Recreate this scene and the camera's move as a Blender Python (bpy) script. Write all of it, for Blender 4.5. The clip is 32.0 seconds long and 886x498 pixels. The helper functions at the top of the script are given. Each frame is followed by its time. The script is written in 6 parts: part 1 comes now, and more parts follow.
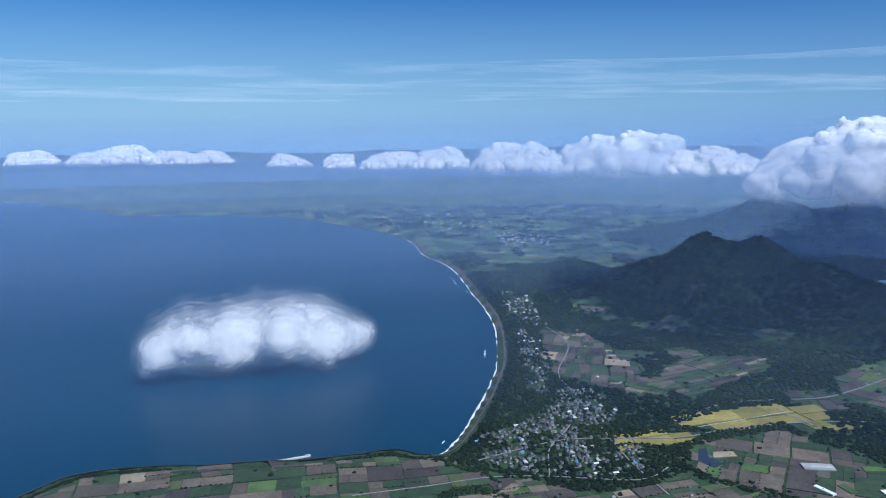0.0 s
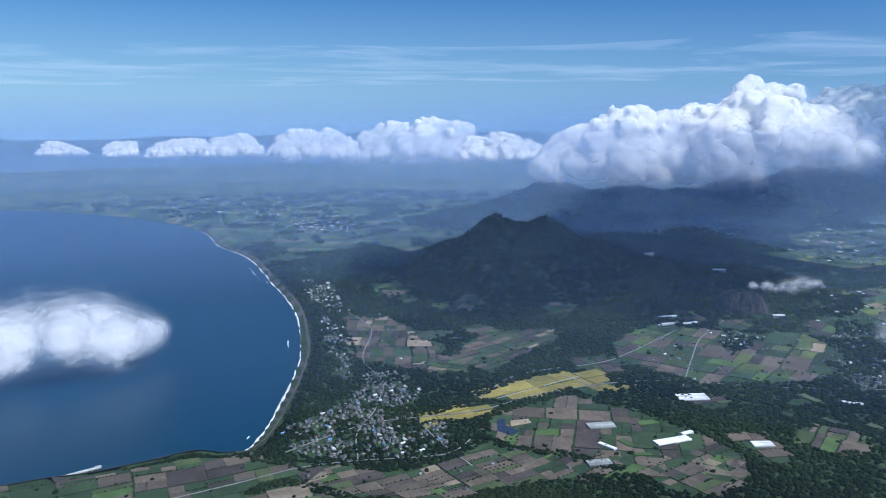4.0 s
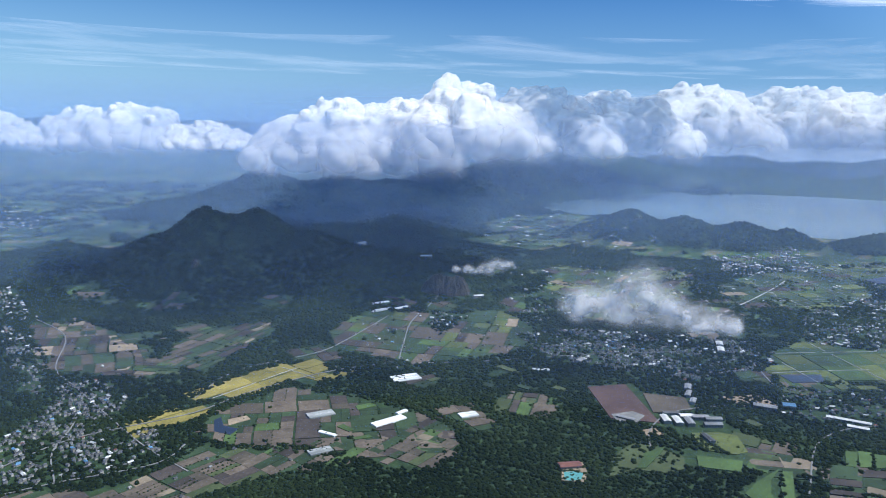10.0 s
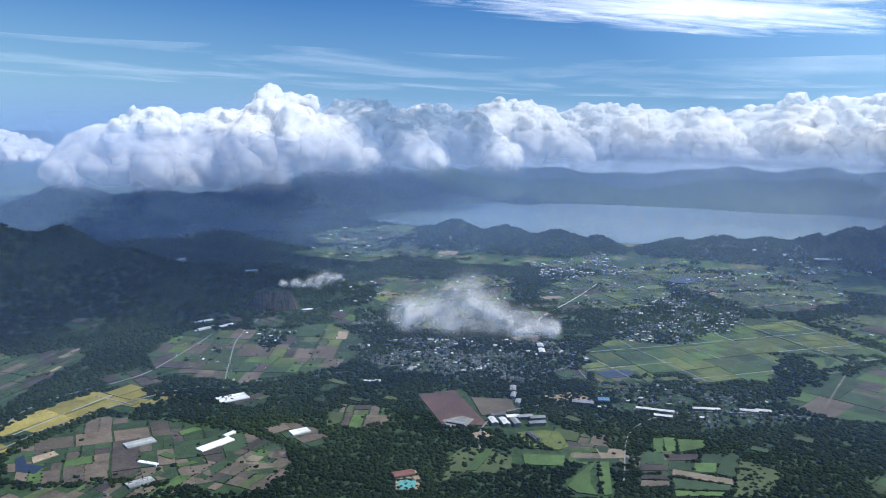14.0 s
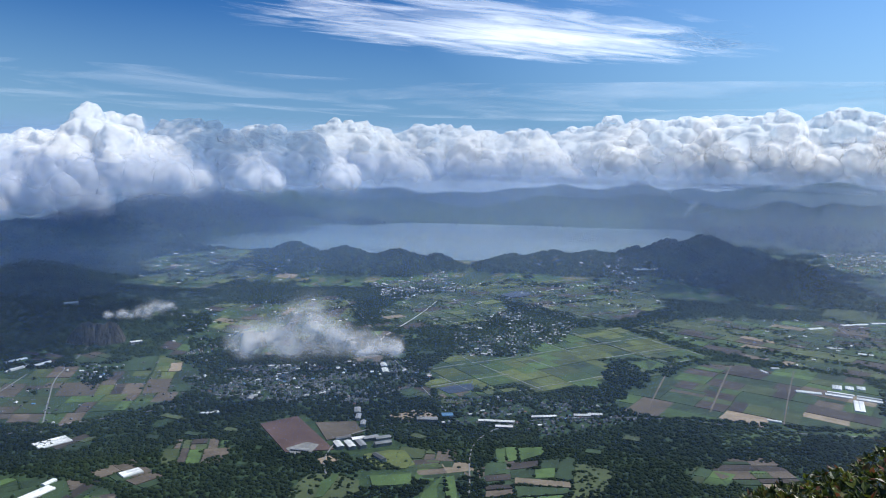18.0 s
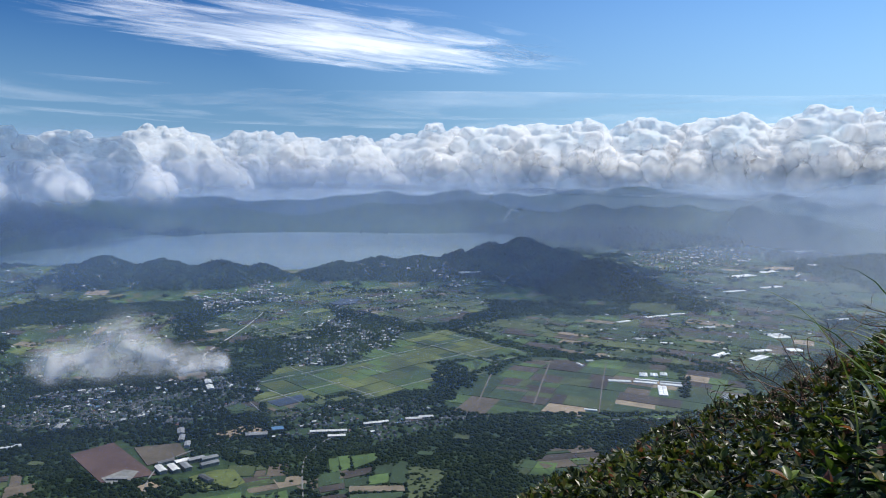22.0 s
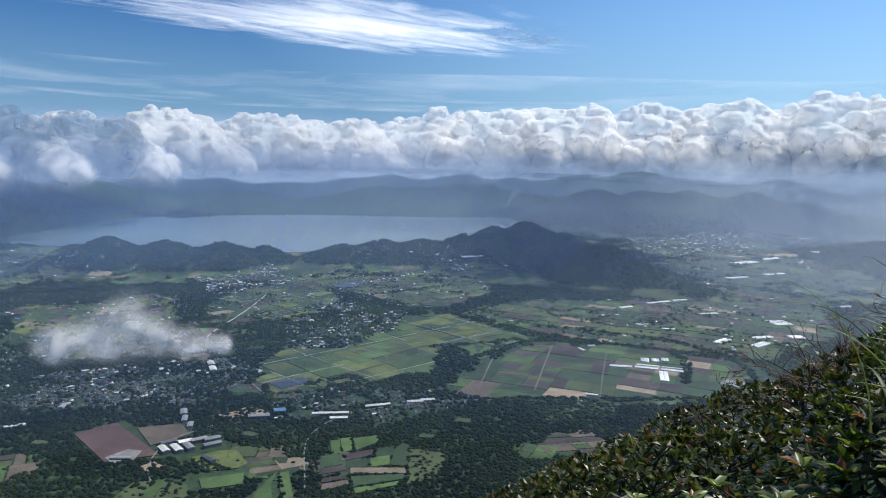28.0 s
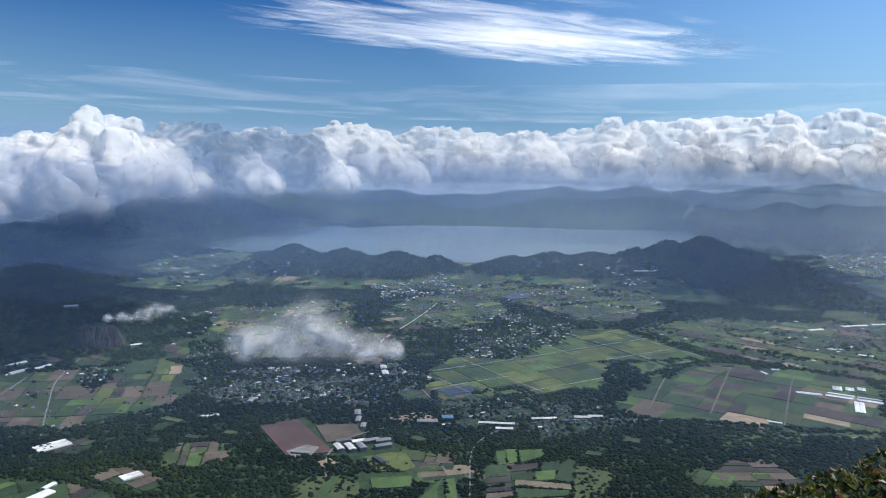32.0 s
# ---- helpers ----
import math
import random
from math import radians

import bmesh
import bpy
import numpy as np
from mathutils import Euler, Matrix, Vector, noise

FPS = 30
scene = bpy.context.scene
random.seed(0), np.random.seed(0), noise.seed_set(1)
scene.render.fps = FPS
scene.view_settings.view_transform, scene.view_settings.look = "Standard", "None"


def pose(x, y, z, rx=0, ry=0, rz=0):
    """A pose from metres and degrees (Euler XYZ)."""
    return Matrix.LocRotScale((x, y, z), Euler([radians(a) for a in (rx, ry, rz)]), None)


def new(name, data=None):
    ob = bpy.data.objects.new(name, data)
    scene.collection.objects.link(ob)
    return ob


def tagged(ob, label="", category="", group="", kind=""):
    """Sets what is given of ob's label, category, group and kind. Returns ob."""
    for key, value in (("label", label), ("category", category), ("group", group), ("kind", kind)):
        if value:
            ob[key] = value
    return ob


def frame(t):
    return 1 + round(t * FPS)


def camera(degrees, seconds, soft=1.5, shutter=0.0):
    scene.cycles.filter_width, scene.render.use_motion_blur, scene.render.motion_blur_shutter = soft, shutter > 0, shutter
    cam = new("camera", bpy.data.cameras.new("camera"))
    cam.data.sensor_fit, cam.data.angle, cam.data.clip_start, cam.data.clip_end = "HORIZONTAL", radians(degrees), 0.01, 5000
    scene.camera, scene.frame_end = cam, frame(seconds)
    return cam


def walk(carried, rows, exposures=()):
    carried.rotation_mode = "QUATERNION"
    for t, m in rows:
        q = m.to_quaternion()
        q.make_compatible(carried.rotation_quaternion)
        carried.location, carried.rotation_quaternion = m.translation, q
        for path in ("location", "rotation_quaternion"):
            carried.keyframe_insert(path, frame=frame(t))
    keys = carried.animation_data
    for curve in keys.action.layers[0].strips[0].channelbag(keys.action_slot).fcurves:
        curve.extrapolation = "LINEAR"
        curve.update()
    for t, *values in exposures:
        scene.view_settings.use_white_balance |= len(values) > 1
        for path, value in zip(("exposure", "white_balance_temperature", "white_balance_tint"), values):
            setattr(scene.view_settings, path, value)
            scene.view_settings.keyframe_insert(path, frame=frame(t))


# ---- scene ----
cam = camera(59.71, 32.0, soft=1.0)
EYE = 231.0
PATH = [
    (0.0, 0.000, 0.000, 81.60, 0.80, 0.00),
    (0.5, 0.021, -0.003, 80.84, 0.73, -1.54),
    (1.0, 0.037, -0.004, 80.51, 0.54, -3.72),
    (1.5, 0.056, -0.006, 80.03, 0.64, -6.10),
    (2.0, 0.095, -0.010, 79.99, 0.84, -8.00),
    (2.5, 0.104, -0.010, 80.45, 0.75, -9.42),
    (3.0, 0.106, -0.008, 80.59, 0.95, -10.83),
    (3.5, 0.124, -0.012, 80.54, 1.04, -12.44),
    (4.0, 0.151, -0.018, 80.41, 0.65, -14.90),
    (4.5, 0.176, -0.024, 80.22, 0.13, -17.68),
    (6.5, 0.234, -0.036, 80.05, -0.77, -23.65),
    (7.0, 0.239, -0.040, 80.12, -0.85, -24.24),
    (7.5, 0.263, -0.050, 80.18, -1.04, -26.87),
    (8.0, 0.272, -0.057, 79.67, -1.13, -28.85),
    (8.5, 0.295, -0.067, 79.27, -1.36, -30.72),
    (9.0, 0.316, -0.078, 79.71, -1.40, -32.81),
    (9.5, 0.322, -0.083, 79.90, -1.25, -34.22),
    (10.0, 0.331, -0.089, 79.83, -1.09, -35.88),
    (10.5, 0.350, -0.100, 79.68, -1.15, -38.38),
    (11.0, 0.372, -0.118, 79.69, -1.63, -41.09),
    (11.5, 0.388, -0.129, 79.69, -1.70, -42.61),
    (12.0, 0.393, -0.133, 80.13, -1.30, -43.15),
    (12.5, 0.394, -0.133, 80.30, -1.24, -43.23),
    (13.0, 0.395, -0.135, 80.38, -1.47, -43.94),
    (13.5, 0.416, -0.155, 80.67, -1.86, -46.87),
    (14.0, 0.433, -0.169, 81.01, -1.69, -48.67),
    (14.5, 0.443, -0.183, 81.49, -1.98, -50.50),
    (16.5, 0.468, -0.217, 82.51, -1.64, -54.93),
    (17.0, 0.485, -0.236, 82.96, -1.50, -57.10),
    (17.5, 0.496, -0.246, 82.92, -1.59, -58.99),
    (18.0, 0.506, -0.259, 82.87, -1.55, -60.64),
    (18.5, 0.516, -0.278, 83.11, -1.57, -61.94),
    (19.0, 0.525, -0.291, 83.27, -1.64, -63.32),
    (19.5, 0.528, -0.297, 83.38, -1.56, -64.58),
    (20.0, 0.536, -0.309, 83.58, -1.66, -65.94),
    (20.5, 0.542, -0.324, 83.72, -1.55, -67.39),
    (21.0, 0.553, -0.346, 84.23, -1.12, -69.38),
    (21.5, 0.561, -0.364, 83.84, -1.00, -71.40),
    (22.0, 0.567, -0.377, 83.71, -1.34, -73.52),
    (22.5, 0.571, -0.385, 83.62, -1.74, -74.70),
    (23.0, 0.573, -0.392, 83.76, -1.87, -75.51),
    (23.5, 0.577, -0.403, 83.73, -1.85, -75.99),
    (24.0, 0.582, -0.415, 83.64, -1.81, -77.32),
    (24.5, 0.584, -0.422, 83.91, -1.73, -78.06),
    (26.5, 0.575, -0.397, 82.81, -1.65, -77.45),
    (27.0, 0.572, -0.382, 82.41, -1.73, -75.37),
    (27.5, 0.568, -0.368, 82.51, -1.90, -74.51),
    (28.0, 0.559, -0.348, 82.51, -1.81, -73.25),
    (28.5, 0.554, -0.338, 82.34, -1.53, -71.40),
    (29.0, 0.547, -0.322, 82.00, -1.93, -70.13),
    (29.5, 0.538, -0.305, 82.11, -2.06, -68.11),
    (30.0, 0.527, -0.284, 81.82, -1.89, -65.68),
    (30.5, 0.519, -0.265, 81.39, -1.36, -63.77),
    (31.0, 0.516, -0.264, 81.36, -1.76, -63.28),
    (31.5, 0.509, -0.258, 81.65, -1.74, -62.20),
    (32.0, 0.507, -0.253, 83.03, -1.39, -60.68),
]
walk(cam, [(t, pose(x, y, EYE, rx, ry, rz)) for t, x, y, rx, ry, rz in PATH], [(0.0, -0.07, 5650, 10), (6.0, 0.10, 5850, 10), (11.0, 0.22, 6080, 10), (17.0, 0.06, 6200, 10), (20.0, -0.06, 6250, 10), (24.0, 0.0, 6500, 10), (32.0, -0.03, 6500, 10)])

# ---- world, sun ----
SUN_AZ, SUN_EL = 128.0, 56.0          # clockwise from +y, degrees
world = bpy.data.worlds.new("world")
scene.world = world
world.use_nodes = True
wn = world.node_tree.nodes
wl = world.node_tree.links
sky = wn.new("ShaderNodeTexSky")
sky.sky_type = "NISHITA"
sky.sun_disc = False
sky.sun_elevation = radians(SUN_EL)
sky.sun_rotation = radians(SUN_AZ)
sky.altitude = 900
sky.air_density, sky.dust_density, sky.ozone_density = 1.0, 0.0, 4.0
wn["Background"].inputs["Strength"].default_value = 0.085
clear_blue = wn.new("ShaderNodeHueSaturation")
clear_blue.inputs["Saturation"].default_value = 1.45
clear_blue.inputs["Hue"].default_value = 0.511
wl.new(sky.outputs[0], clear_blue.inputs["Color"])
# A pale band of distant haze along the horizon.
way = wn.new("ShaderNodeTexCoord")
up = wn.new("ShaderNodeSeparateXYZ")
wl.new(way.outputs["Generated"], up.inputs[0])
band = wn.new("ShaderNodeValToRGB")
for e, (at, v) in zip(band.color_ramp.elements, ((0.0, 0.9), (0.2, 0.0))):
    e.position, e.color = at, (v, v, v, 1)
wl.new(up.outputs["Z"], band.inputs["Fac"])
pale = wn.new("ShaderNodeMix")
pale.data_type = "RGBA"
pale.inputs[7].default_value = (3.3, 6.0, 8.7, 1)
wl.new(band.outputs["Color"], pale.inputs[0])
wl.new(clear_blue.outputs[0], pale.inputs[6])
# The sky is deepest at a right angle to the sun and brightens towards it.
toward = wn.new("ShaderNodeVectorMath")
toward.operation = "DOT_PRODUCT"
toward.inputs[1].default_value = (math.sin(radians(SUN_AZ)) * math.cos(radians(SUN_EL)), math.cos(radians(SUN_AZ)) * math.cos(radians(SUN_EL)), math.sin(radians(SUN_EL)))
wl.new(way.outputs["Generated"], toward.inputs[0])
half_turn = wn.new("ShaderNodeMath")
half_turn.operation = "MULTIPLY_ADD"
half_turn.inputs[1].default_value = half_turn.inputs[2].default_value = 0.5
wl.new(toward.outputs["Value"], half_turn.inputs[0])
deep = wn.new("ShaderNodeValToRGB")
for at in (0.6, 0.7):
    deep.color_ramp.elements.new(at)
for e, (at, c) in zip(deep.color_ramp.elements, ((0.3, (1, 1, 1)), (0.55, (0.62, 0.71, 0.84)), (0.65, (0.60, 0.70, 0.84)), (0.85, (1, 1, 1)))):
    e.position, e.color = at, (*c, 1)
wl.new(half_turn.outputs[0], deep.inputs["Fac"])
deeper = wn.new("ShaderNodeMix")
deeper.data_type, deeper.blend_type = "RGBA", "MULTIPLY"
deeper.inputs[0].default_value = 1.0
wl.new(pale.outputs[2], deeper.inputs[6])
wl.new(deep.outputs["Color"], deeper.inputs[7])
glow = wn.new("ShaderNodeValToRGB")
for e, (at, v) in zip(glow.color_ramp.elements, ((0.3, 0.0), (0.85, 1.0))):
    e.position, e.color = at, (v, v, v, 1)
wl.new(toward.outputs["Value"], glow.inputs["Fac"])
bright = wn.new("ShaderNodeMix")
bright.data_type, bright.blend_type = "RGBA", "ADD"
bright.inputs[7].default_value = (3.8, 5.6, 7.0, 1)
wl.new(glow.outputs["Color"], bright.inputs[0])
wl.new(deeper.outputs[2], bright.inputs[6])
wl.new(bright.outputs[2], wn["Background"].inputs["Color"])

sun_dir = Vector((math.sin(radians(SUN_AZ)) * math.cos(radians(SUN_EL)), math.cos(radians(SUN_AZ)) * math.cos(radians(SUN_EL)), math.sin(radians(SUN_EL))))
sun = new("sun", bpy.data.lights.new("sun", "SUN"))
sun.data.energy, sun.data.angle, sun.data.color = 5.0, radians(0.5), (1.0, 0.95, 0.87)
sun.rotation_mode = "QUATERNION"
sun.rotation_quaternion = sun_dir.to_track_quat("Z", "Y")
scene.view_settings.exposure = 0.0
scene.cycles.transparent_max_bounces = 40


# ---- small helpers ----
def polar(az, r):
    return (r * math.sin(radians(az)), r * math.cos(radians(az)))


def lattice(seed, n=64):
    return np.random.RandomState(seed).rand(n, n, n).astype(np.float32)


LATTICE = lattice(7)


def noise3(x, y, z, octaves=3):
    """Fractal value noise in 0..1 on arrays."""
    total, amp, norm = 0.0, 1.0, 0.0
    n = LATTICE.shape[0]
    for _ in range(octaves):
        xi, yi, zi = np.floor(x), np.floor(y), np.floor(z)
        fx, fy, fz = x - xi, y - yi, z - zi
        fx, fy, fz = (f * f * (3 - 2 * f) for f in (fx, fy, fz))
        x0, y0, z0 = (q.astype(np.int64) % n for q in (xi, yi, zi))
        x1, y1, z1 = (x0 + 1) % n, (y0 + 1) % n, (z0 + 1) % n
        a = LATTICE[x0, y0, z0] * (1 - fx) + LATTICE[x1, y0, z0] * fx
        b = LATTICE[x0, y1, z0] * (1 - fx) + LATTICE[x1, y1, z0] * fx
        c = LATTICE[x0, y0, z1] * (1 - fx) + LATTICE[x1, y0, z1] * fx
        d = LATTICE[x0, y1, z1] * (1 - fx) + LATTICE[x1, y1, z1] * fx
        total = total + amp * ((a * (1 - fy) + b * fy) * (1 - fz) + (c * (1 - fy) + d * fy) * fz)
        norm += amp
        amp *= 0.5
        x, y, z = x * 2.03 + 11.3, y * 2.03 + 5.7, z * 2.03 + 3.1
    return total / norm


def noise2(x, y, scale, octaves=3, seed=0):
    x, y = np.asarray(x, float), np.asarray(y, float)
    return noise3(x / scale + 17.3 * seed, y / scale + 9.1 * seed, np.zeros_like(x) + 0.5 + seed, octaves)


def inside(poly, x, y):
    x, y = np.asarray(x, float), np.asarray(y, float)
    hit = np.zeros(x.shape, bool)
    for (ax, ay), (bx, by) in zip(poly, poly[1:] + poly[:1]):
        cross = (ay > y) != (by > y)
        with np.errstate(divide="ignore", invalid="ignore"):
            hit ^= cross & (x < (bx - ax) * (y - ay) / (by - ay + 1e-9) + ax)
    return hit


def line_distance(line, x, y):
    x, y = np.asarray(x, float), np.asarray(y, float)
    best = np.full(x.shape, 1e9)
    for (ax, ay), (bx, by) in zip(line, line[1:]):
        dx, dy = bx - ax, by - ay
        t = np.clip(((x - ax) * dx + (y - ay) * dy) / (dx * dx + dy * dy), 0, 1)
        best = np.minimum(best, np.hypot(x - ax - t * dx, y - ay - t * dy))
    return best


def smooth(a, b, v):
    t = np.clip((v - a) / (b - a), 0, 1)
    return t * t * (3 - 2 * t)


def rounded(points, steps=6):
    """A smooth open curve through the points."""
    p = [Vector((*q, 0)) for q in points]
    p = [2 * p[0] - p[1]] + p + [2 * p[-1] - p[-2]]
    out = []
    for i in range(1, len(p) - 2):
        for s in range(steps):
            t = s / steps
            v = 0.5 * ((2 * p[i]) + (p[i + 1] - p[i - 1]) * t + (2 * p[i - 1] - 5 * p[i] + 4 * p[i + 1] - p[i + 2]) * t * t + (3 * p[i] - p[i - 1] - 3 * p[i + 1] + p[i + 2]) * t ** 3)
            out.append((v.x, v.y))
    out.append((p[-2].x, p[-2].y))
    return out


def mesh_of(name, verts, faces, material=None, flat=True):
    """A mesh from arrays: verts (n, 3), faces (m, 3 or 4)."""
    verts, faces = np.asarray(verts, np.float32), np.asarray(faces, np.int32)
    me = bpy.data.meshes.new(name)
    k = faces.shape[1]
    me.vertices.add(len(verts))
    me.vertices.foreach_set("co", verts.ravel())
    me.loops.add(faces.size)
    me.loops.foreach_set("vertex_index", faces.ravel())
    me.polygons.add(len(faces))
    me.polygons.foreach_set("loop_start", np.arange(0, faces.size, k, dtype=np.int32))
    me.polygons.foreach_set("use_smooth", np.full(len(faces), not flat))
    me.update(calc_edges=True)
    if material:
        me.materials.append(material)
    return me


def part(name, me, parent, label=""):
    ob = new(name, me)
    ob.parent = parent
    return tagged(ob, label)


# ---- materials ----
def material(name, rough=0.8):
    m = bpy.data.materials.new(name)
    m.use_nodes = True
    b = m.node_tree.nodes["Principled BSDF"]
    b.inputs["Roughness"].default_value = rough
    b.inputs["Specular IOR Level"].default_value = 0.25
    return m, m.node_tree, b


def node(tree, kind, **values):
    n = tree.nodes.new("ShaderNode" + kind)
    for key, value in values.items():
        n.inputs[key.replace("_", " ")].default_value = value
    return n


def ramp_of(tree, fac, stops):
    r = tree.nodes.new("ShaderNodeValToRGB")
    while len(r.color_ramp.elements) < len(stops):
        r.color_ramp.elements.new(0.5)
    for e, (at, c) in zip(r.color_ramp.elements, stops):
        e.position, e.color = at, (*c, 1)
    tree.links.new(fac, r.inputs["Fac"])
    return r.outputs["Color"]


def mix(tree, fac, a, b, mode="MIX"):
    n = tree.nodes.new("ShaderNodeMix")
    n.data_type, n.blend_type = "RGBA", mode
    for socket, value in ((n.inputs[0], fac), (n.inputs[6], a), (n.inputs[7], b)):
        if isinstance(value, bpy.types.NodeSocket):
            tree.links.new(value, socket)
        elif isinstance(value, tuple):
            socket.default_value = (*value, 1)
        else:
            socket.default_value = value
    return n.outputs[2]


def coords(tree):
    return tree.nodes.new("ShaderNodeNewGeometry").outputs["Position"]


def speckle(tree, scale, detail=4.0, vector=None):
    n = node(tree, "TexNoise", Scale=scale, Detail=detail)
    tree.links.new(vector or coords(tree), n.inputs["Vector"])
    return n.outputs["Fac"]


def plain(name, dark, light, scale=0.5, rough=0.85, bump=0.0, island=True):
    """A surface between two tones: fine grain, broad stains and a shade of its own for every piece."""
    m, t, b = material(name, rough)
    grain = ramp_of(t, speckle(t, scale, 6.0), [(0.3, dark), (0.7, light)])
    broad = ramp_of(t, speckle(t, scale * 0.13, 3.0), [(0.3, (0.7, 0.7, 0.7)), (0.7, (1.15, 1.15, 1.1))])
    c = mix(t, 1.0, grain, broad, "MULTIPLY")
    if island:
        g = t.nodes.new("ShaderNodeNewGeometry")
        o = t.nodes.new("ShaderNodeObjectInfo")
        add = t.nodes.new("ShaderNodeMath")
        add.operation = "ADD"
        t.links.new(g.outputs["Random Per Island"], add.inputs[0])
        t.links.new(o.outputs["Random"], add.inputs[1])
        fr = t.nodes.new("ShaderNodeMath")
        fr.operation = "FRACT"
        t.links.new(add.outputs[0], fr.inputs[0])
        c = mix(t, 1.0, c, ramp_of(t, fr.outputs[0], [(0.0, (0.7, 0.72, 0.7)), (1.0, (1.3, 1.25, 1.2))]), "MULTIPLY")
    t.links.new(c, b.inputs["Base Color"])
    if bump:
        n = node(t, "Bump", Strength=bump, Distance=0.3)
        t.links.new(speckle(t, scale * 2, 5.0), n.inputs["Height"])
        t.links.new(n.outputs[0], b.inputs["Normal"])
    return m


def water_material(name, deep, rough, chop=0.2):
    m, t, b = material(name, rough)
    c = ramp_of(t, speckle(t, 0.004, 4.0), [(0.3, deep), (0.7, tuple(q * 1.25 for q in deep))])
    t.links.new(c, b.inputs["Base Color"])
    b.inputs["IOR"].default_value = 1.33
    b.inputs["Specular IOR Level"].default_value = 0.5
    n = node(t, "Bump", Strength=chop, Distance=0.6)
    t.links.new(speckle(t, 0.35, 4.0), n.inputs["Height"])
    t.links.new(n.outputs[0], b.inputs["Normal"])
    return m


def ground_material():
    """Grass, scrub and distant farmland: woodland where the cover says so, small plots of crops elsewhere."""
    m, t, b = material("ground_cover", 0.95)
    p = coords(t)
    wood = ramp_of(t, speckle(t, 0.12, 6.0, p), [(0.3, (0.012, 0.028, 0.012)), (0.7, (0.035, 0.065, 0.022))])
    v = node(t, "TexVoronoi", Scale=0.035, Randomness=0.85)
    v.distance = "CHEBYCHEV"
    stretch = node(t, "Mapping", Rotation=(0, 0, 0.5), Scale=(1.0, 1.6, 0.0))
    t.links.new(p, stretch.inputs["Vector"])
    t.links.new(stretch.outputs[0], v.inputs["Vector"])
    sep = t.nodes.new("ShaderNodeSeparateColor")
    t.links.new(v.outputs["Color"], sep.inputs[0])
    plots = ramp_of(t, sep.outputs[0], [(0.0, (0.02, 0.045, 0.015)), (0.3, (0.04, 0.085, 0.022)), (0.6, (0.08, 0.13, 0.035)), (0.82, (0.11, 0.085, 0.06)), (1.0, (0.17, 0.17, 0.08))])
    scrub = ramp_of(t, speckle(t, 0.012, 5.0, p), [(0.42, (0, 0, 0)), (0.55, (1, 1, 1))])
    farm = mix(t, scrub, plots, wood)
    a = t.nodes.new("ShaderNodeAttribute")
    a.attribute_name = "wood"
    t.links.new(mix(t, a.outputs["Fac"], farm, wood), b.inputs["Base Color"])
    n = node(t, "Bump", Strength=0.6, Distance=3.0)
    t.links.new(speckle(t, 0.15, 5.0, p), n.inputs["Height"])
    t.links.new(n.outputs[0], b.inputs["Normal"])
    return m


def leaf_material(name, dark, light, through_light=0.35, rough=0.9):
    """Foliage: diffuse leaves that let some light through."""
    m, t, b = material(name, rough)
    b.inputs["Specular IOR Level"].default_value = 0.04
    g = t.nodes.new("ShaderNodeNewGeometry")
    c = ramp_of(t, g.outputs["Random Per Island"], [(0.0, dark), (1.0, light)])
    c = mix(t, 1.0, c, ramp_of(t, speckle(t, 0.01, 3.0), [(0.35, (0.55, 0.6, 0.55)), (0.65, (1.45, 1.35, 1.2))]), "MULTIPLY")
    t.links.new(c, b.inputs["Base Color"])
    tr = node(t, "BsdfTranslucent")
    t.links.new(c, tr.inputs["Color"])
    ms = node(t, "MixShader", Fac=through_light)
    t.links.new(b.outputs[0], ms.inputs[1])
    t.links.new(tr.outputs[0], ms.inputs[2])
    t.links.new(ms.outputs[0], t.nodes["Material Output"].inputs["Surface"])
    return m


def droplet_material(name, colour, through_light=0.5):
    """Cloud: matte droplets that scatter light both ways."""
    m, t, b = material(name)
    d, tr = node(t, "BsdfDiffuse"), node(t, "BsdfTranslucent")
    d.inputs["Color"].default_value = tr.inputs["Color"].default_value = (*colour, 1)
    ms = node(t, "MixShader", Fac=through_light)
    t.links.new(d.outputs[0], ms.inputs[1])
    t.links.new(tr.outputs[0], ms.inputs[2])
    t.links.new(ms.outputs[0], t.nodes["Material Output"].inputs["Surface"])
    return m


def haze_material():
    """Sheets that stand in for thin haze, as dense as the mesh's cover says; sun scatter is put into the tint: blue
    away from the sun, whiter towards it.
    """
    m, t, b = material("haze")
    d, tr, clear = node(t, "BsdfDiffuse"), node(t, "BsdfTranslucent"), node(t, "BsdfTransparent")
    cover, sunward = t.nodes.new("ShaderNodeAttribute"), t.nodes.new("ShaderNodeAttribute")
    cover.attribute_name, sunward.attribute_name = "cover", "sunward"
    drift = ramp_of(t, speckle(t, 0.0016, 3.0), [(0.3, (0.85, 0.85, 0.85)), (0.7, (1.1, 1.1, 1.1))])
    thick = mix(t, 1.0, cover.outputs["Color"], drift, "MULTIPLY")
    tint = mix(t, sunward.outputs["Fac"], HAZE, SUNWARD_TINT)
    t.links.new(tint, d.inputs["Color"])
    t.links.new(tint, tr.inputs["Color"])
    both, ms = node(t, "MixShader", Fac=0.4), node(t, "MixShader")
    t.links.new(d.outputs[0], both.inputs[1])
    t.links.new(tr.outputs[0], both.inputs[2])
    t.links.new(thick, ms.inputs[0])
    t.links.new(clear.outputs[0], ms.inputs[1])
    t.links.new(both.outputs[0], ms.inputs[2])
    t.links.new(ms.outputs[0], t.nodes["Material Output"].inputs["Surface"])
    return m


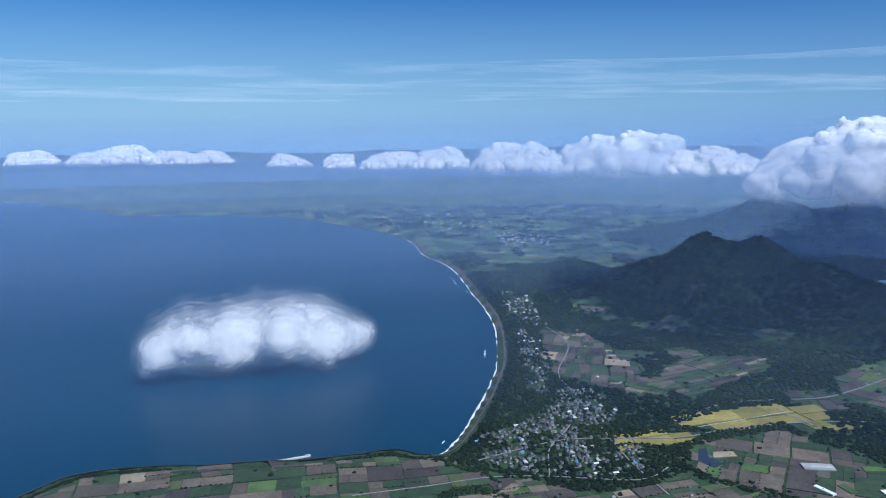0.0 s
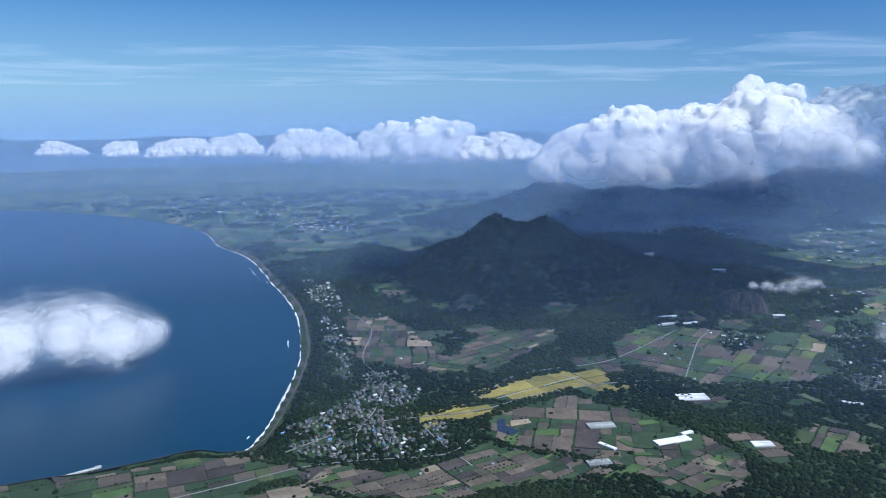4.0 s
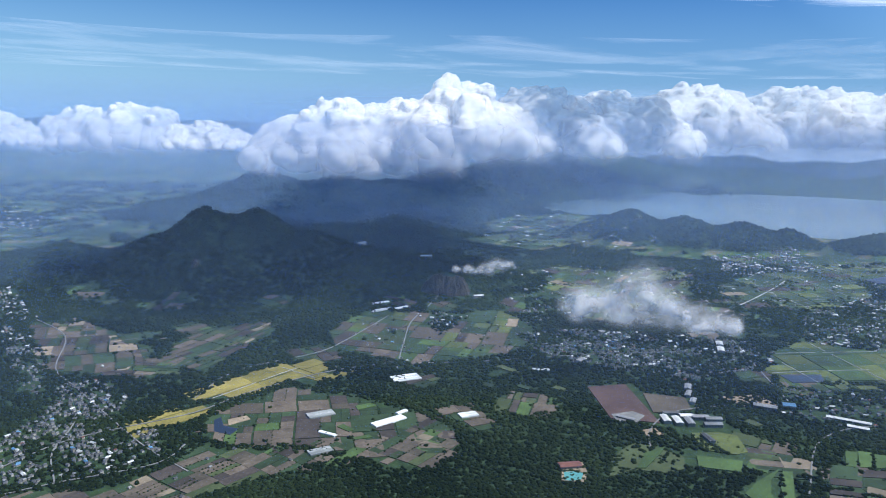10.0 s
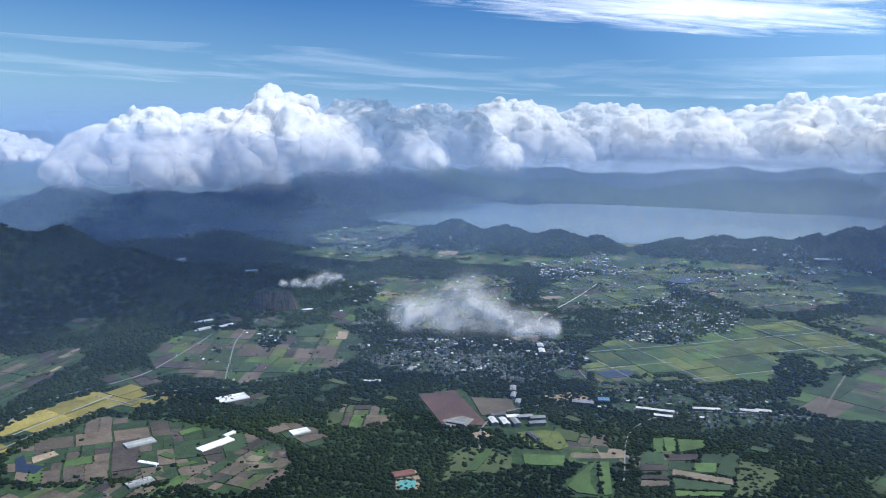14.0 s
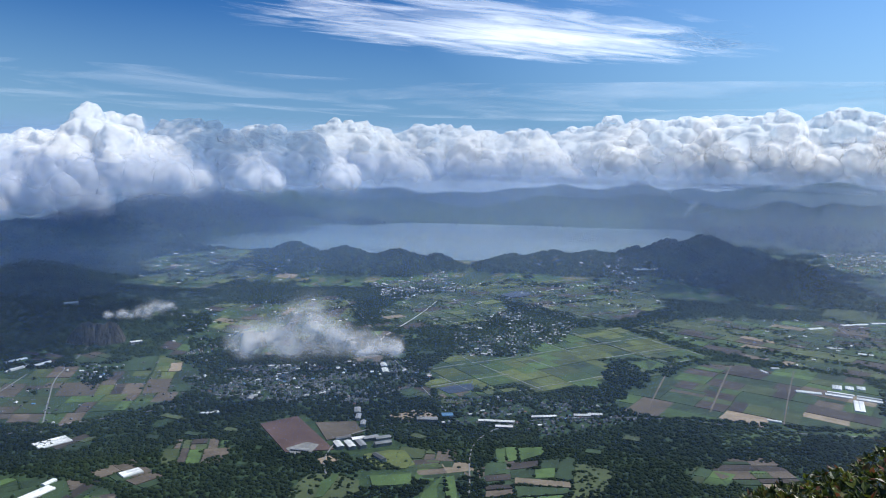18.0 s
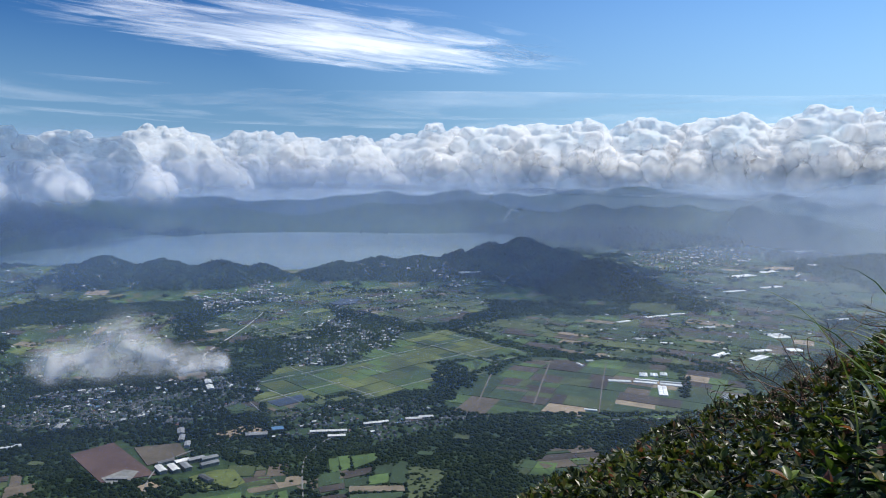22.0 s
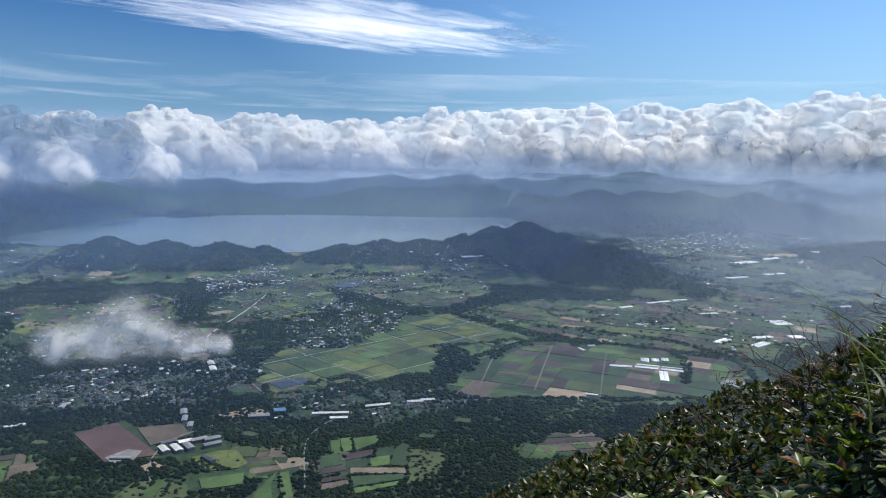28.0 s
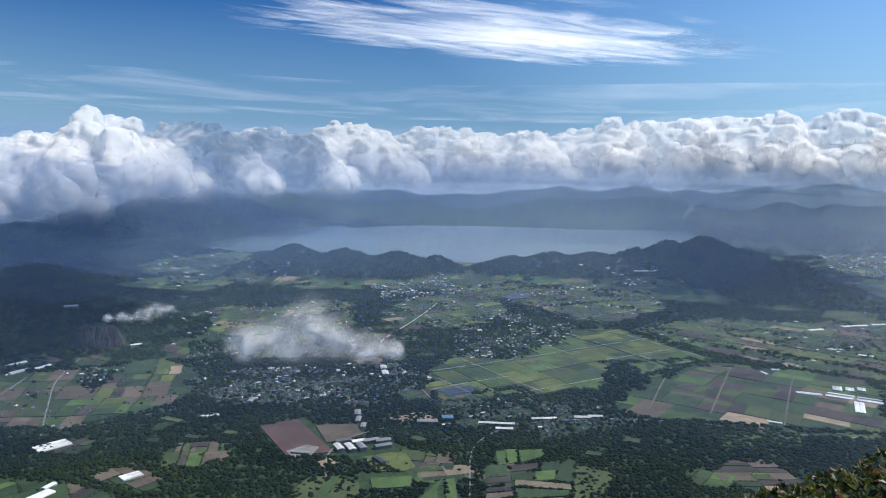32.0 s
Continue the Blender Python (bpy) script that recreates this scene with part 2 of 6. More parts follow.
# Airlight put into the sheets' colour: away from the sun, and towards it.
HAZE, SUNWARD_TINT = (0.24, 0.38, 0.66), (0.68, 0.80, 0.98)
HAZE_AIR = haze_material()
GROUND = ground_material()
SEA = water_material("sea_water", (0.003, 0.03, 0.058), 0.42)
LAKE = water_material("lake_water", (0.115, 0.16, 0.17), 0.2, 0.08)
FOREST = leaf_material("woodland_leaves", (0.013, 0.026, 0.0135), (0.028, 0.046, 0.019), 0.42)
CLOUD = droplet_material("cloud_droplets", (0.93, 0.94, 0.96))

# ---- the lie of the land ----
COAST = [(-330, 380), (-285, 460), (-258, 503), (-211, 516), (-168, 518), (-130, 523), (-103, 524), (-66, 533), (-40, 541), (-18, 531), (-4, 534), (8, 557), (22, 605), (36, 662), (48, 722), (55, 770), (60, 856), (60, 937), (52, 1030),
         (41, 1110), (33, 1185), (10, 1340), (-41, 1490), (-68, 1655), (-129, 1815), (-215, 1955), (-300, 2060), (-410, 2165), (-569, 2290), (-829, 2330), (-990, 2370), (-1303, 2665), (-1900, 3050), (-2900, 3600), (-4000, 4300)]
COAST_LINE = rounded(COAST, 8)
LAND = COAST_LINE + [(-3400, 5400), (5600, 5400), (5600, -5400), (-1200, -5400), (-700, -600), (-450, 100)]
LAKE_SHORE = [(1195, 1335), (1260, 1345), (1410, 1385), (1640, 1420), (1800, 1415), (1845, 1370), (1825, 1310), (1960, 1265), (2090, 1130), (2200, 940), (2290, 735), (2420, 590), (2440, 500), (2269, 419),
              (1754, 400), (1569, 500), (1483, 590), (1380, 720), (1300, 920), (1262, 1090), (1215, 1185), (1168, 1255)]
LAKE_LINE = rounded(LAKE_SHORE + LAKE_SHORE[:1], 5)[:-1]
LAKE_Z = 14.0

# Hills: bearing, distance, height, spread.
TWIN_PEAK = [(18.8, 1080, 95, 80), (22.3, 1100, 91, 90), (20.5, 1080, 80, 105), (15.5, 1100, 54, 110), (9.5, 1130, 47, 95), (6.5, 1120, 40, 80), (4.0, 1110, 30, 60), (26.4, 1060, 64, 110), (30.2, 1010, 52, 110)]
PLATEAU = [(34.5, 985, 40, 95), (38.5, 975, 42, 80), (33, 1130, 44, 150), (36.5, 1120, 42, 125), (28, 1250, 44, 150)]
BACK_RIDGE = [(19, 1650, 40, 170), (23, 1720, 96, 160), (28, 1750, 78, 200), (32, 1720, 74, 200), (36.5, 1850, 94, 200), (40.8, 2050, 119, 190), (44, 2260, 118, 220), (48, 2700, 102, 260), (53, 3000, 98, 280), (32.5, 1420, 44, 160), (34, 1560, 46, 110), (54.9, 2340, 30, 55)]
LAKE_RIM = [(49.8, 1450, 58, 85), (53.5, 1440, 50, 92), (57.5, 1440, 46, 92), (60.4, 1450, 40, 55), (66, 1480, 38, 75), (69, 1500, 46, 92), (72, 1510, 51, 95), (75, 1540, 56, 85), (77.2, 1600, 68, 90)]
EAST_HILL = [(79.5, 1700, 70, 120), (82.5, 1500, 72, 110), (85.3, 1420, 66, 100), (88.0, 1350, 44, 80), (91.0, 1290, 26, 70)]
FAR_HILLS = [(57, 3000, 90, 340), (62, 3100, 74, 340), (66.5, 3100, 100, 300), (69.7, 3000, 126, 330), (75, 3000, 130, 360), (79, 3050, 118, 360), (83.5, 3150, 142, 360), (87.7, 3200, 164, 360), (92.5, 3300, 130, 360), (97, 3300, 146, 360), (105, 3400, 152, 460), (114, 3400, 146, 560)]
MID_RIDGE = [(80.8, 2560, 84, 160), (84.6, 2600, 108, 230), (88, 2600, 112, 240), (91, 2650, 116, 240), (95, 2700, 118, 240), (98.5, 2750, 92, 220), (102, 2850, 60, 180), (104, 2000, 50, 190), (108, 1900, 66, 220)]


def height(x, y):
    """The ground's height above the sea at arrays x, y."""
    x, y = np.asarray(x, float), np.asarray(y, float)
    r = np.hypot(x, y)
    hills = np.zeros_like(x)
    for group in (TWIN_PEAK, PLATEAU, BACK_RIDGE, LAKE_RIM, EAST_HILL, FAR_HILLS, MID_RIDGE):
        for az, dist, top, spread in group:
            hx, hy = polar(az, dist)
            d = np.hypot(x - hx, y - hy) / spread
            hills = hills + (top * np.exp(-d ** 1.45)) ** 8
    hills = hills ** 0.125
    rough = noise2(x, y, 90, 4, 1)
    hills = hills * (0.84 + 0.3 * rough) - 2
    away = 8 + 5 * smooth(900, 1500, r) * smooth(40, 75, np.degrees(np.arctan2(x, y)))
    far = (135 - 60 * smooth(35, 60, np.degrees(np.arctan2(x, y)))) * smooth(3300, 4900, r) * (0.75 + 0.5 * noise2(x, y, 500, 3, 4))
    z = np.maximum(away + 2.0 * (noise2(x, y, 160, 3, 2) - 0.5), hills + 4) + far
    cone = 229.0 * np.clip(1 - r / 520, 0, 1) ** 1.75
    summit = 229.92 - 0.17 * x - 0.56 * y + 0.25 * np.clip(-0.9 - y, 0, 3) - 0.6 * np.exp(-((x - 0.4) ** 2 + (y + 0.3) ** 2))
    z = np.where(r < 600, np.maximum(z, cone), z)
    z = np.where(r < 14, summit + (z - summit) * smooth(3.9, 9.0, r), z)
    coast = line_distance(COAST_LINE, x, y)
    land = inside(LAND, x, y)
    z = np.where(land, 0.1 + (z - 0.1) * smooth(0, 24, coast), -6 * smooth(0, 16, coast) - 0.15)
    shore = line_distance(LAKE_LINE + LAKE_LINE[:1], x, y)
    wet = inside(LAKE_LINE, x, y)
    z = np.where(wet, np.minimum(z, LAKE_Z - 5 * smooth(0, 40, shore)), np.where(land, np.maximum(z, LAKE_Z + 1.0 - 12 * smooth(0, 160, shore)), z))
    return z


def hill_cover(x, y):
    """How far the ground is wooded hillside."""
    h = np.zeros_like(x)
    for group in (TWIN_PEAK, PLATEAU, BACK_RIDGE, LAKE_RIM, EAST_HILL, FAR_HILLS, MID_RIDGE):
        for az, dist, top, spread in group:
            hx, hy = polar(az, dist)
            h = np.maximum(h, top * np.exp(-(np.hypot(x - hx, y - hy) / spread) ** 1.7))
    return smooth(9, 16, h + 8 * (noise2(x, y, 60, 3, 8) - 0.5))


# Land use on the plain, in plan.
HEAD_FIELDS = [(-290, 400), (-262, 480), (-187, 508), (-100, 518), (-9, 512), (25, 480), (60, 440), (60, 370), (-120, 350)]
SOUTH_FIELDS = [(30, 484), (94, 454), (127, 465), (157, 482), (192, 450), (218, 454), (233, 433), (272, 424), (308, 435), (322, 425), (301, 388), (269, 371), (243, 385), (236, 408), (204, 414), (156, 418), (127, 413), (100, 390), (40, 420)]
RING_FIELDS = [(171, 526), (193, 538), (247, 554), (279, 518), (307, 453), (320, 405), (293, 380), (224, 413), (189, 459), (162, 486)]
WEST_FIELDS = [(107, 864), (156, 863), (190, 702), (157, 641), (102, 691)]
TERRACES = [(183, 666), (237, 750), (314, 749), (308, 706), (208, 625)]
VALLEY_FIELDS = [(333, 621), (354, 681), (423, 725), (501, 672), (556, 646), (552, 600), (524, 556), (457, 519), (376, 540)]
MID_FIELDS = [(556, 646), (640, 760), (814, 790), (932, 700), (880, 600), (760, 560), (620, 590)]
NORTH_FIELDS = [(957, 1173), (1110, 1250), (1190, 1190), (1196, 1103), (1132, 960), (1064, 828), (971, 859), (890, 925), (834, 1019)]
RIM_FIELDS = [(1325, 575), (1360, 570), (1405, 485), (1440, 455), (1432, 425), (1375, 455), (1340, 515)]
RIM_TERRACE = [(1362, 335), (1418, 305), (1400, 245), (1362, 240), (1350, 290)]
PADDIES = [(632, 388), (704, 392), (860, 420), (929, 345), (985, 283), (900, 152), (740, 205), (669, 259), (611, 337)]
EAST_FIELDS = [(665, 200), (824, 205), (905, 60), (880, -90), (754, -80), (690, 14), (654, 147)]
YELLOW_PADDIES = [(180, 567), (198, 553), (253, 566), (297, 553), (302, 604), (261, 609), (213, 593)]
YELLOW_STRIP = [(117, 537), (153, 526), (183, 535), (193, 550), (152, 554)]
OUTER_FIELDS = [(930, 150), (1000, 260), (1120, 200), (1180, 60), (1400, -60), (1312, -224), (1058, -210), (900, -110), (910, 50)]
FAR_EAST = [(1440, -60), (1620, -30), (1900, 20), (2350, -190), (2797, -480), (2221, -626), (1340, -250)]
CENTRE_FIELDS = [(780, 560), (890, 590), (1080, 640), (1200, 560), (1290, 420), (1330, 320), (1150, 260), (1010, 300), (990, 440), (860, 460)]
COAST_TOWN = [(18, 556), (33, 558), (54, 569), (79, 615), (100, 652), (125, 659), (141, 609), (128, 576), (107, 566), (113, 547), (139, 523), (130, 486), (96, 478), (66, 480), (39, 492), (25, 506)]
BAY_HAMLET = [(74, 1052), (116, 1019), (120, 888), (88, 869)]
MID_TOWN = [(506, 570), (581, 545), (640, 480), (700, 400), (640, 365), (540, 380), (482, 494)]
LAKE_TOWN = [(1056, 730), (1219, 676), (1091, 574), (952, 625)]
GROVE_TOWN = [(737, 390), (851, 456), (986, 447), (974, 332), (871, 318), (770, 330)]
ROAD_TOWN = [(540, 300), (600, 330), (680, 215), (650, 150), (560, 215)]
EAST_TOWN = [(1740, 60), (2014, 110), (2380, -170), (1991, -203), (1700, -3)]
FAR_TOWN = [(108, 1747), (254, 1731), (232, 1527), (116, 1522)]
BAY_SHORE = [(-479, 2290), (-219, 2060), (-33, 1720), (71, 1700), (250, 1800), (100, 2400), (-399, 2600)]
SHORE_STRIP = [(88, 869), (106, 800), (98, 700), (82, 640), (70, 660), (76, 760), (80, 860)]
VALLEY_HAMLET = [(440, 610), (480, 630), (505, 655), (490, 685), (455, 650)]
BRIDGE_HAMLET = [(560, 590), (620, 600), (625, 645), (575, 640)]
RIM_HAMLET = [(1310, 345), (1370, 340), (1415, 375), (1450, 415), (1400, 440), (1340, 420)]
TOWNS = [SHORE_STRIP, VALLEY_HAMLET, BRIDGE_HAMLET, RIM_HAMLET, COAST_TOWN, BAY_HAMLET, MID_TOWN, LAKE_TOWN, GROVE_TOWN, ROAD_TOWN, EAST_TOWN]
SPORTS_GROUND = [(457, 423), (497, 405), (447, 330), (420, 362)]
LOWER_YARD = [(484, 388), (508, 359), (489, 335), (456, 352)]
SCHOOL_YARD = [(455, 350), (495, 328), (478, 285), (440, 315)]
LAWN = [(425, 300), (448, 272), (425, 255), (402, 285)]
FAIRWAY_A = [(408, 243), (447, 251), (450, 245), (403, 217), (392, 227)]
FAIRWAY_B = [(449, 243), (455, 238), (411, 210), (405, 215)]
GLADES = [[(385, 470), (391, 474), (395, 465), (388, 461)], [(424, 499), (432, 500), (434, 478), (428, 476)], [(407, 452), (413, 454), (416, 444), (410, 441)], [(430, 434), (437, 436), (438, 426), (432, 424)],
          [(500, 304), (508, 304), (506, 292), (499, 293)], [(545, 176), (553, 177), (556, 166), (548, 165)], [(588, 160), (598, 160), (600, 148), (590, 147)]]
# Garden plots between the woods below the summit, with their crops.
GARDEN_PLOTS = [("bright green grass", [(514, 236), (519, 230), (495, 219), (491, 224)]), ("bright green grass", [(521, 231), (526, 224), (503, 213), (497, 218)]), ("bright green grass", [(525, 222), (538, 207), (526, 201), (504, 211)]), ("leafy green crop", [(484, 230), (496, 218), (477, 210), (465, 221)]),
                ("dark tilled soil", [(495, 215), (511, 200), (501, 196), (484, 210)]), ("leafy green crop", [(482, 209), (494, 196), (481, 191), (471, 203)]), ("bright green grass", [(496, 196), (505, 184), (489, 179), (481, 190)]), ("leafy green crop", [(513, 198), (524, 188), (506, 182), (499, 193)])]
GARDEN_PLOTS += [("leafy green crop", [(524, 187), (530, 178), (491, 166), (489, 178)]), ("pale dry straw", [(474, 202), (488, 167), (480, 163), (465, 198)]), ("leafy green crop", [(461, 196), (478, 164), (470, 162), (446, 188)]), ("dark tilled soil", [(465, 221), (478, 207), (469, 203), (457, 216)]),
                 ("dark tilled soil", [(451, 214), (462, 199), (457, 196), (445, 210)]), ("bare brown soil", [(443, 209), (456, 195), (449, 192), (434, 205)]), ("bright green grass", [(445, 187), (466, 163), (460, 162), (438, 183)])]
FAIRWAY_C = [(373, 297), (395, 309), (415, 308), (404, 303), (378, 294)]
PARKLAND = [(370, 316), (391, 323), (408, 324), (413, 291), (399, 280), (384, 283), (370, 298), (350, 299)]
SCRUBLAND = [(522, 175), (526, 162), (522, 145), (479, 142), (464, 157)]
CLEARINGS = GLADES + [p for _, p in GARDEN_PLOTS] + [FAIRWAY_C, SPORTS_GROUND, LOWER_YARD, SCHOOL_YARD, LAWN, FAIRWAY_A, FAIRWAY_B]
FIELDS = [HEAD_FIELDS, SOUTH_FIELDS, RING_FIELDS, WEST_FIELDS, TERRACES, VALLEY_FIELDS, MID_FIELDS, NORTH_FIELDS, PADDIES, EAST_FIELDS, YELLOW_PADDIES, YELLOW_STRIP, OUTER_FIELDS, FAR_EAST, CENTRE_FIELDS, RIM_FIELDS, RIM_TERRACE]

GROVES = [[(828, 900), (941, 928), (981, 854), (962, 747), (884, 721), (823, 751), (794, 806), (763, 823)],
          [(594, 714), (638, 720), (715, 749), (698, 721), (651, 692), (598, 696)],
          [(603, 664), (643, 654), (648, 635), (624, 620), (592, 645)],
          [(891, 648), (916, 634), (885, 582), (818, 547), (790, 560)],
          [(1076, 498), (1043, 427), (1030, 365), (979, 337), (989, 381), (982, 439)],
          [(796, 236), (827, 232), (801, 204), (769, 189), (715, 196), (704, 214)]]

# Small plots cut into the woods of the plain.
rng = np.random.RandomState(19)
PATCHES = []
while len(PATCHES) < 26:
    px, py = polar(rng.uniform(3, 98), rng.uniform(480, 1080))
    free = inside(LAND, px, py) and hill_cover(np.array([px]), np.array([py]))[0] < 0.3 and line_distance(COAST_LINE, px, py) > 40
    if free and not any(inside(p, px, py) for p in FIELDS + TOWNS + CLEARINGS + PATCHES):
        size, lean = rng.uniform(13, 30), rng.uniform(0, 6.283)
        PATCHES.append([(px + size * (0.7 + 0.6 * rng.rand()) * math.cos(lean + k * 1.047), py + size * (0.7 + 0.6 * rng.rand()) * math.sin(lean + k * 1.047)) for k in range(6)])
FIELDS += PATCHES
TIDY = [PADDIES, EAST_FIELDS, YELLOW_PADDIES, YELLOW_STRIP]


def polar_sheet(radii, bearings):
    """Vertices and quads of a round sheet."""
    rr, aa = np.meshgrid(radii, np.radians(bearings), indexing="ij")
    x, y = (rr * np.sin(aa)).ravel(), (rr * np.cos(aa)).ravel()
    n, m = len(radii), len(bearings)
    i, j = np.meshgrid(np.arange(n - 1), np.arange(m), indexing="ij")
    k = (j + 1) % m
    quads = np.stack([i * m + j, i * m + k, (i + 1) * m + k, (i + 1) * m + j], -1).reshape(-1, 4)
    return x, y, quads


BEARINGS = np.concatenate([np.arange(-45, 125, 0.42), np.arange(125, 315, 2.5)])
RADII = np.concatenate([[0.0, 0.35, 0.75, 1.2, 2.2], np.geomspace(4, 340, 45), np.geomspace(343, 4950, 320)])
gx, gy, quads = polar_sheet(RADII, BEARINGS)
gz = height(gx, gy)
me = mesh_of("ground", np.c_[gx, gy, gz], quads[:, ::-1], GROUND, flat=False)
wooded = np.maximum(hill_cover(gx, gy), (np.hypot(gx, gy) < 1250) * 1.0)
wooded = np.maximum(wooded, smooth(1900, 2300, gx))
at = me.attributes.new("wood", "FLOAT", "POINT")
at.data.foreach_set("value", wooded.astype(np.float32))
tagged(new("ground", me), "green volcanic coastal plain with wooded hills and farmland", "ground", kind="structure")

sx, sy, quads = polar_sheet(np.geomspace(300, 4980, 40), np.arange(0, 360, 2.0))
tagged(new("sea", mesh_of("sea", np.c_[sx, sy, np.zeros_like(sx)], quads[:, ::-1], SEA)), "calm deep blue sea in a wide bay", "sea", kind="structure")
bm = bmesh.new()
bm.faces.new([bm.verts.new((x, y, LAKE_Z)) for x, y in rounded(LAKE_SHORE, 4)])
bmesh.ops.triangulate(bm, faces=bm.faces[:])
me = bpy.data.meshes.new("lake")
bm.to_mesh(me)
me.materials.append(LAKE)
tagged(new("lake", me), "pale grey-blue crater lake ringed by wooded hills", "lake", kind="structure")


# ---- haze ----
def haze_bank(dist, covers, label, top=190, end=235, lean=2.0, turn=(45, 112)):
    """A sheet of the haze layer, dist metres away, that leans back as it rises; covers: bearing, density. It thins out
    at the ground and above its top. turn: the bearings between which it changes from blue to white."""
    b = np.arange(-60, 141, 2.0)
    heights = np.r_[-4, 0, 8, 18, 30, 50, 80, 120, 150, np.linspace(top, end, 6)]
    aa, hh = np.meshgrid(b, heights, indexing="ij")
    rr = dist + lean * hh
    v = np.c_[(rr * np.sin(np.radians(aa))).ravel(), (rr * np.cos(np.radians(aa))).ravel(), hh.ravel()]
    n, m = len(b), len(heights)
    i, j = np.meshgrid(np.arange(n - 1), np.arange(m - 1), indexing="ij")
    q = np.stack([i * m + j, (i + 1) * m + j, (i + 1) * m + j + 1, i * m + j + 1], -1).reshape(-1, 4)
    me = mesh_of("haze", v, q, HAZE_AIR, flat=False)
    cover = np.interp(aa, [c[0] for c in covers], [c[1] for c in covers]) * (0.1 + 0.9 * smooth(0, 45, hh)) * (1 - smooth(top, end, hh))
    # The whitening towards the sun is a tint set by bearing, not lighting.
    for name, values in (("cover", cover), ("sunward", smooth(*turn, aa))):
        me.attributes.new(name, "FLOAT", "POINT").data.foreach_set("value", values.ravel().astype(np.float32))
    return tagged(new("haze", me), label, "haze", kind="backdrop")


# Density rises towards the sun, so its glare is put into the sheets.
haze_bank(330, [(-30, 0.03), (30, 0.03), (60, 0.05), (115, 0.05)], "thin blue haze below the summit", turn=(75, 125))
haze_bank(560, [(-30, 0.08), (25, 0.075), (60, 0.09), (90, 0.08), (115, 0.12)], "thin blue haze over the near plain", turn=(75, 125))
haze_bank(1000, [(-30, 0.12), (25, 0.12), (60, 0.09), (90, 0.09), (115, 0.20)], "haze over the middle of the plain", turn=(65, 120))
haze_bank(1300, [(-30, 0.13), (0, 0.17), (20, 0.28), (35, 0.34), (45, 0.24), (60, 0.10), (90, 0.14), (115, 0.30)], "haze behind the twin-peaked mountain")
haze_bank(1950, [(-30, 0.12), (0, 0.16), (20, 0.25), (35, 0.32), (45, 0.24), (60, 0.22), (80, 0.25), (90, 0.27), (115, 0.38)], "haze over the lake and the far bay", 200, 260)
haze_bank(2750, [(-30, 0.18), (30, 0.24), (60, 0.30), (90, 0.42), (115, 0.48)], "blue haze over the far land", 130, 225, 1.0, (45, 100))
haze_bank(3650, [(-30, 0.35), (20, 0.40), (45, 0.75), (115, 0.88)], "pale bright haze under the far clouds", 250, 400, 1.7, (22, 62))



# ---- woods ----
def clump_template(seed, rings):
    """A tree crown seen from afar: an uneven dome of a few facets."""
    rng = np.random.RandomState(seed)
    v, f, n = [], [], 5
    for k in range(rings):
        lift, wide = ((-0.45, 0.85), (0.35, 0.8))[k] if rings == 2 else (-0.35, 1.0)
        for i in range(n):
            a = 6.283 * (i + 0.5 * k) / n
            s = wide * (0.75 + 0.5 * rng.rand())
            v.append((s * math.cos(a), s * math.sin(a), lift + 0.25 * rng.normal()))
    v.append((0.25 * rng.normal(), 0.25 * rng.normal(), 0.7 + 0.15 * rng.normal()))
    top = len(v) - 1
    for i in range(n):
        j = (i + 1) % n
        if rings == 2:
            f += [(i, j, n + i), (j, n + j, n + i)]
        f.append(((rings - 1) * n + i, (rings - 1) * n + j, top))
    return np.array(v), np.array(f)


CLUMPS = [clump_template(s, 2) for s in range(6)]
FAR_CLUMPS = [clump_template(s, 1) for s in range(6)]


def scatter_mesh(name, x, y, z, size, templates, mat, seed=0, squash=1.0):
    rng = np.random.RandomState(seed)
    pick = rng.randint(len(templates), size=len(x))
    verts, faces, base = [], [], 0
    for k, (tv, tf) in enumerate(templates):
        s = np.where(pick == k)[0]
        if not len(s):
            continue
        a = rng.rand(len(s)) * 6.283
        c, sn = np.cos(a)[:, None], np.sin(a)[:, None]
        vx = (tv[None, :, 0] * c - tv[None, :, 1] * sn) * size[s, None] + x[s, None]
        vy = (tv[None, :, 0] * sn + tv[None, :, 1] * c) * size[s, None] + y[s, None]
        vz = tv[None, :, 2] * size[s, None] * squash + z[s, None]
        verts.append(np.stack([vx, vy, vz], -1).reshape(-1, 3))
        faces.append((tf[None] + (np.arange(len(s)) * len(tv))[:, None, None]).reshape(-1, 3) + base)
        base += len(s) * len(tv)
    return mesh_of(name, np.concatenate(verts), np.concatenate(faces), mat, flat=False)


def in_any(polys, x, y):
    hit = np.zeros(x.shape, bool)
    for p in polys:
        hit |= inside(p, x, y)
    return hit


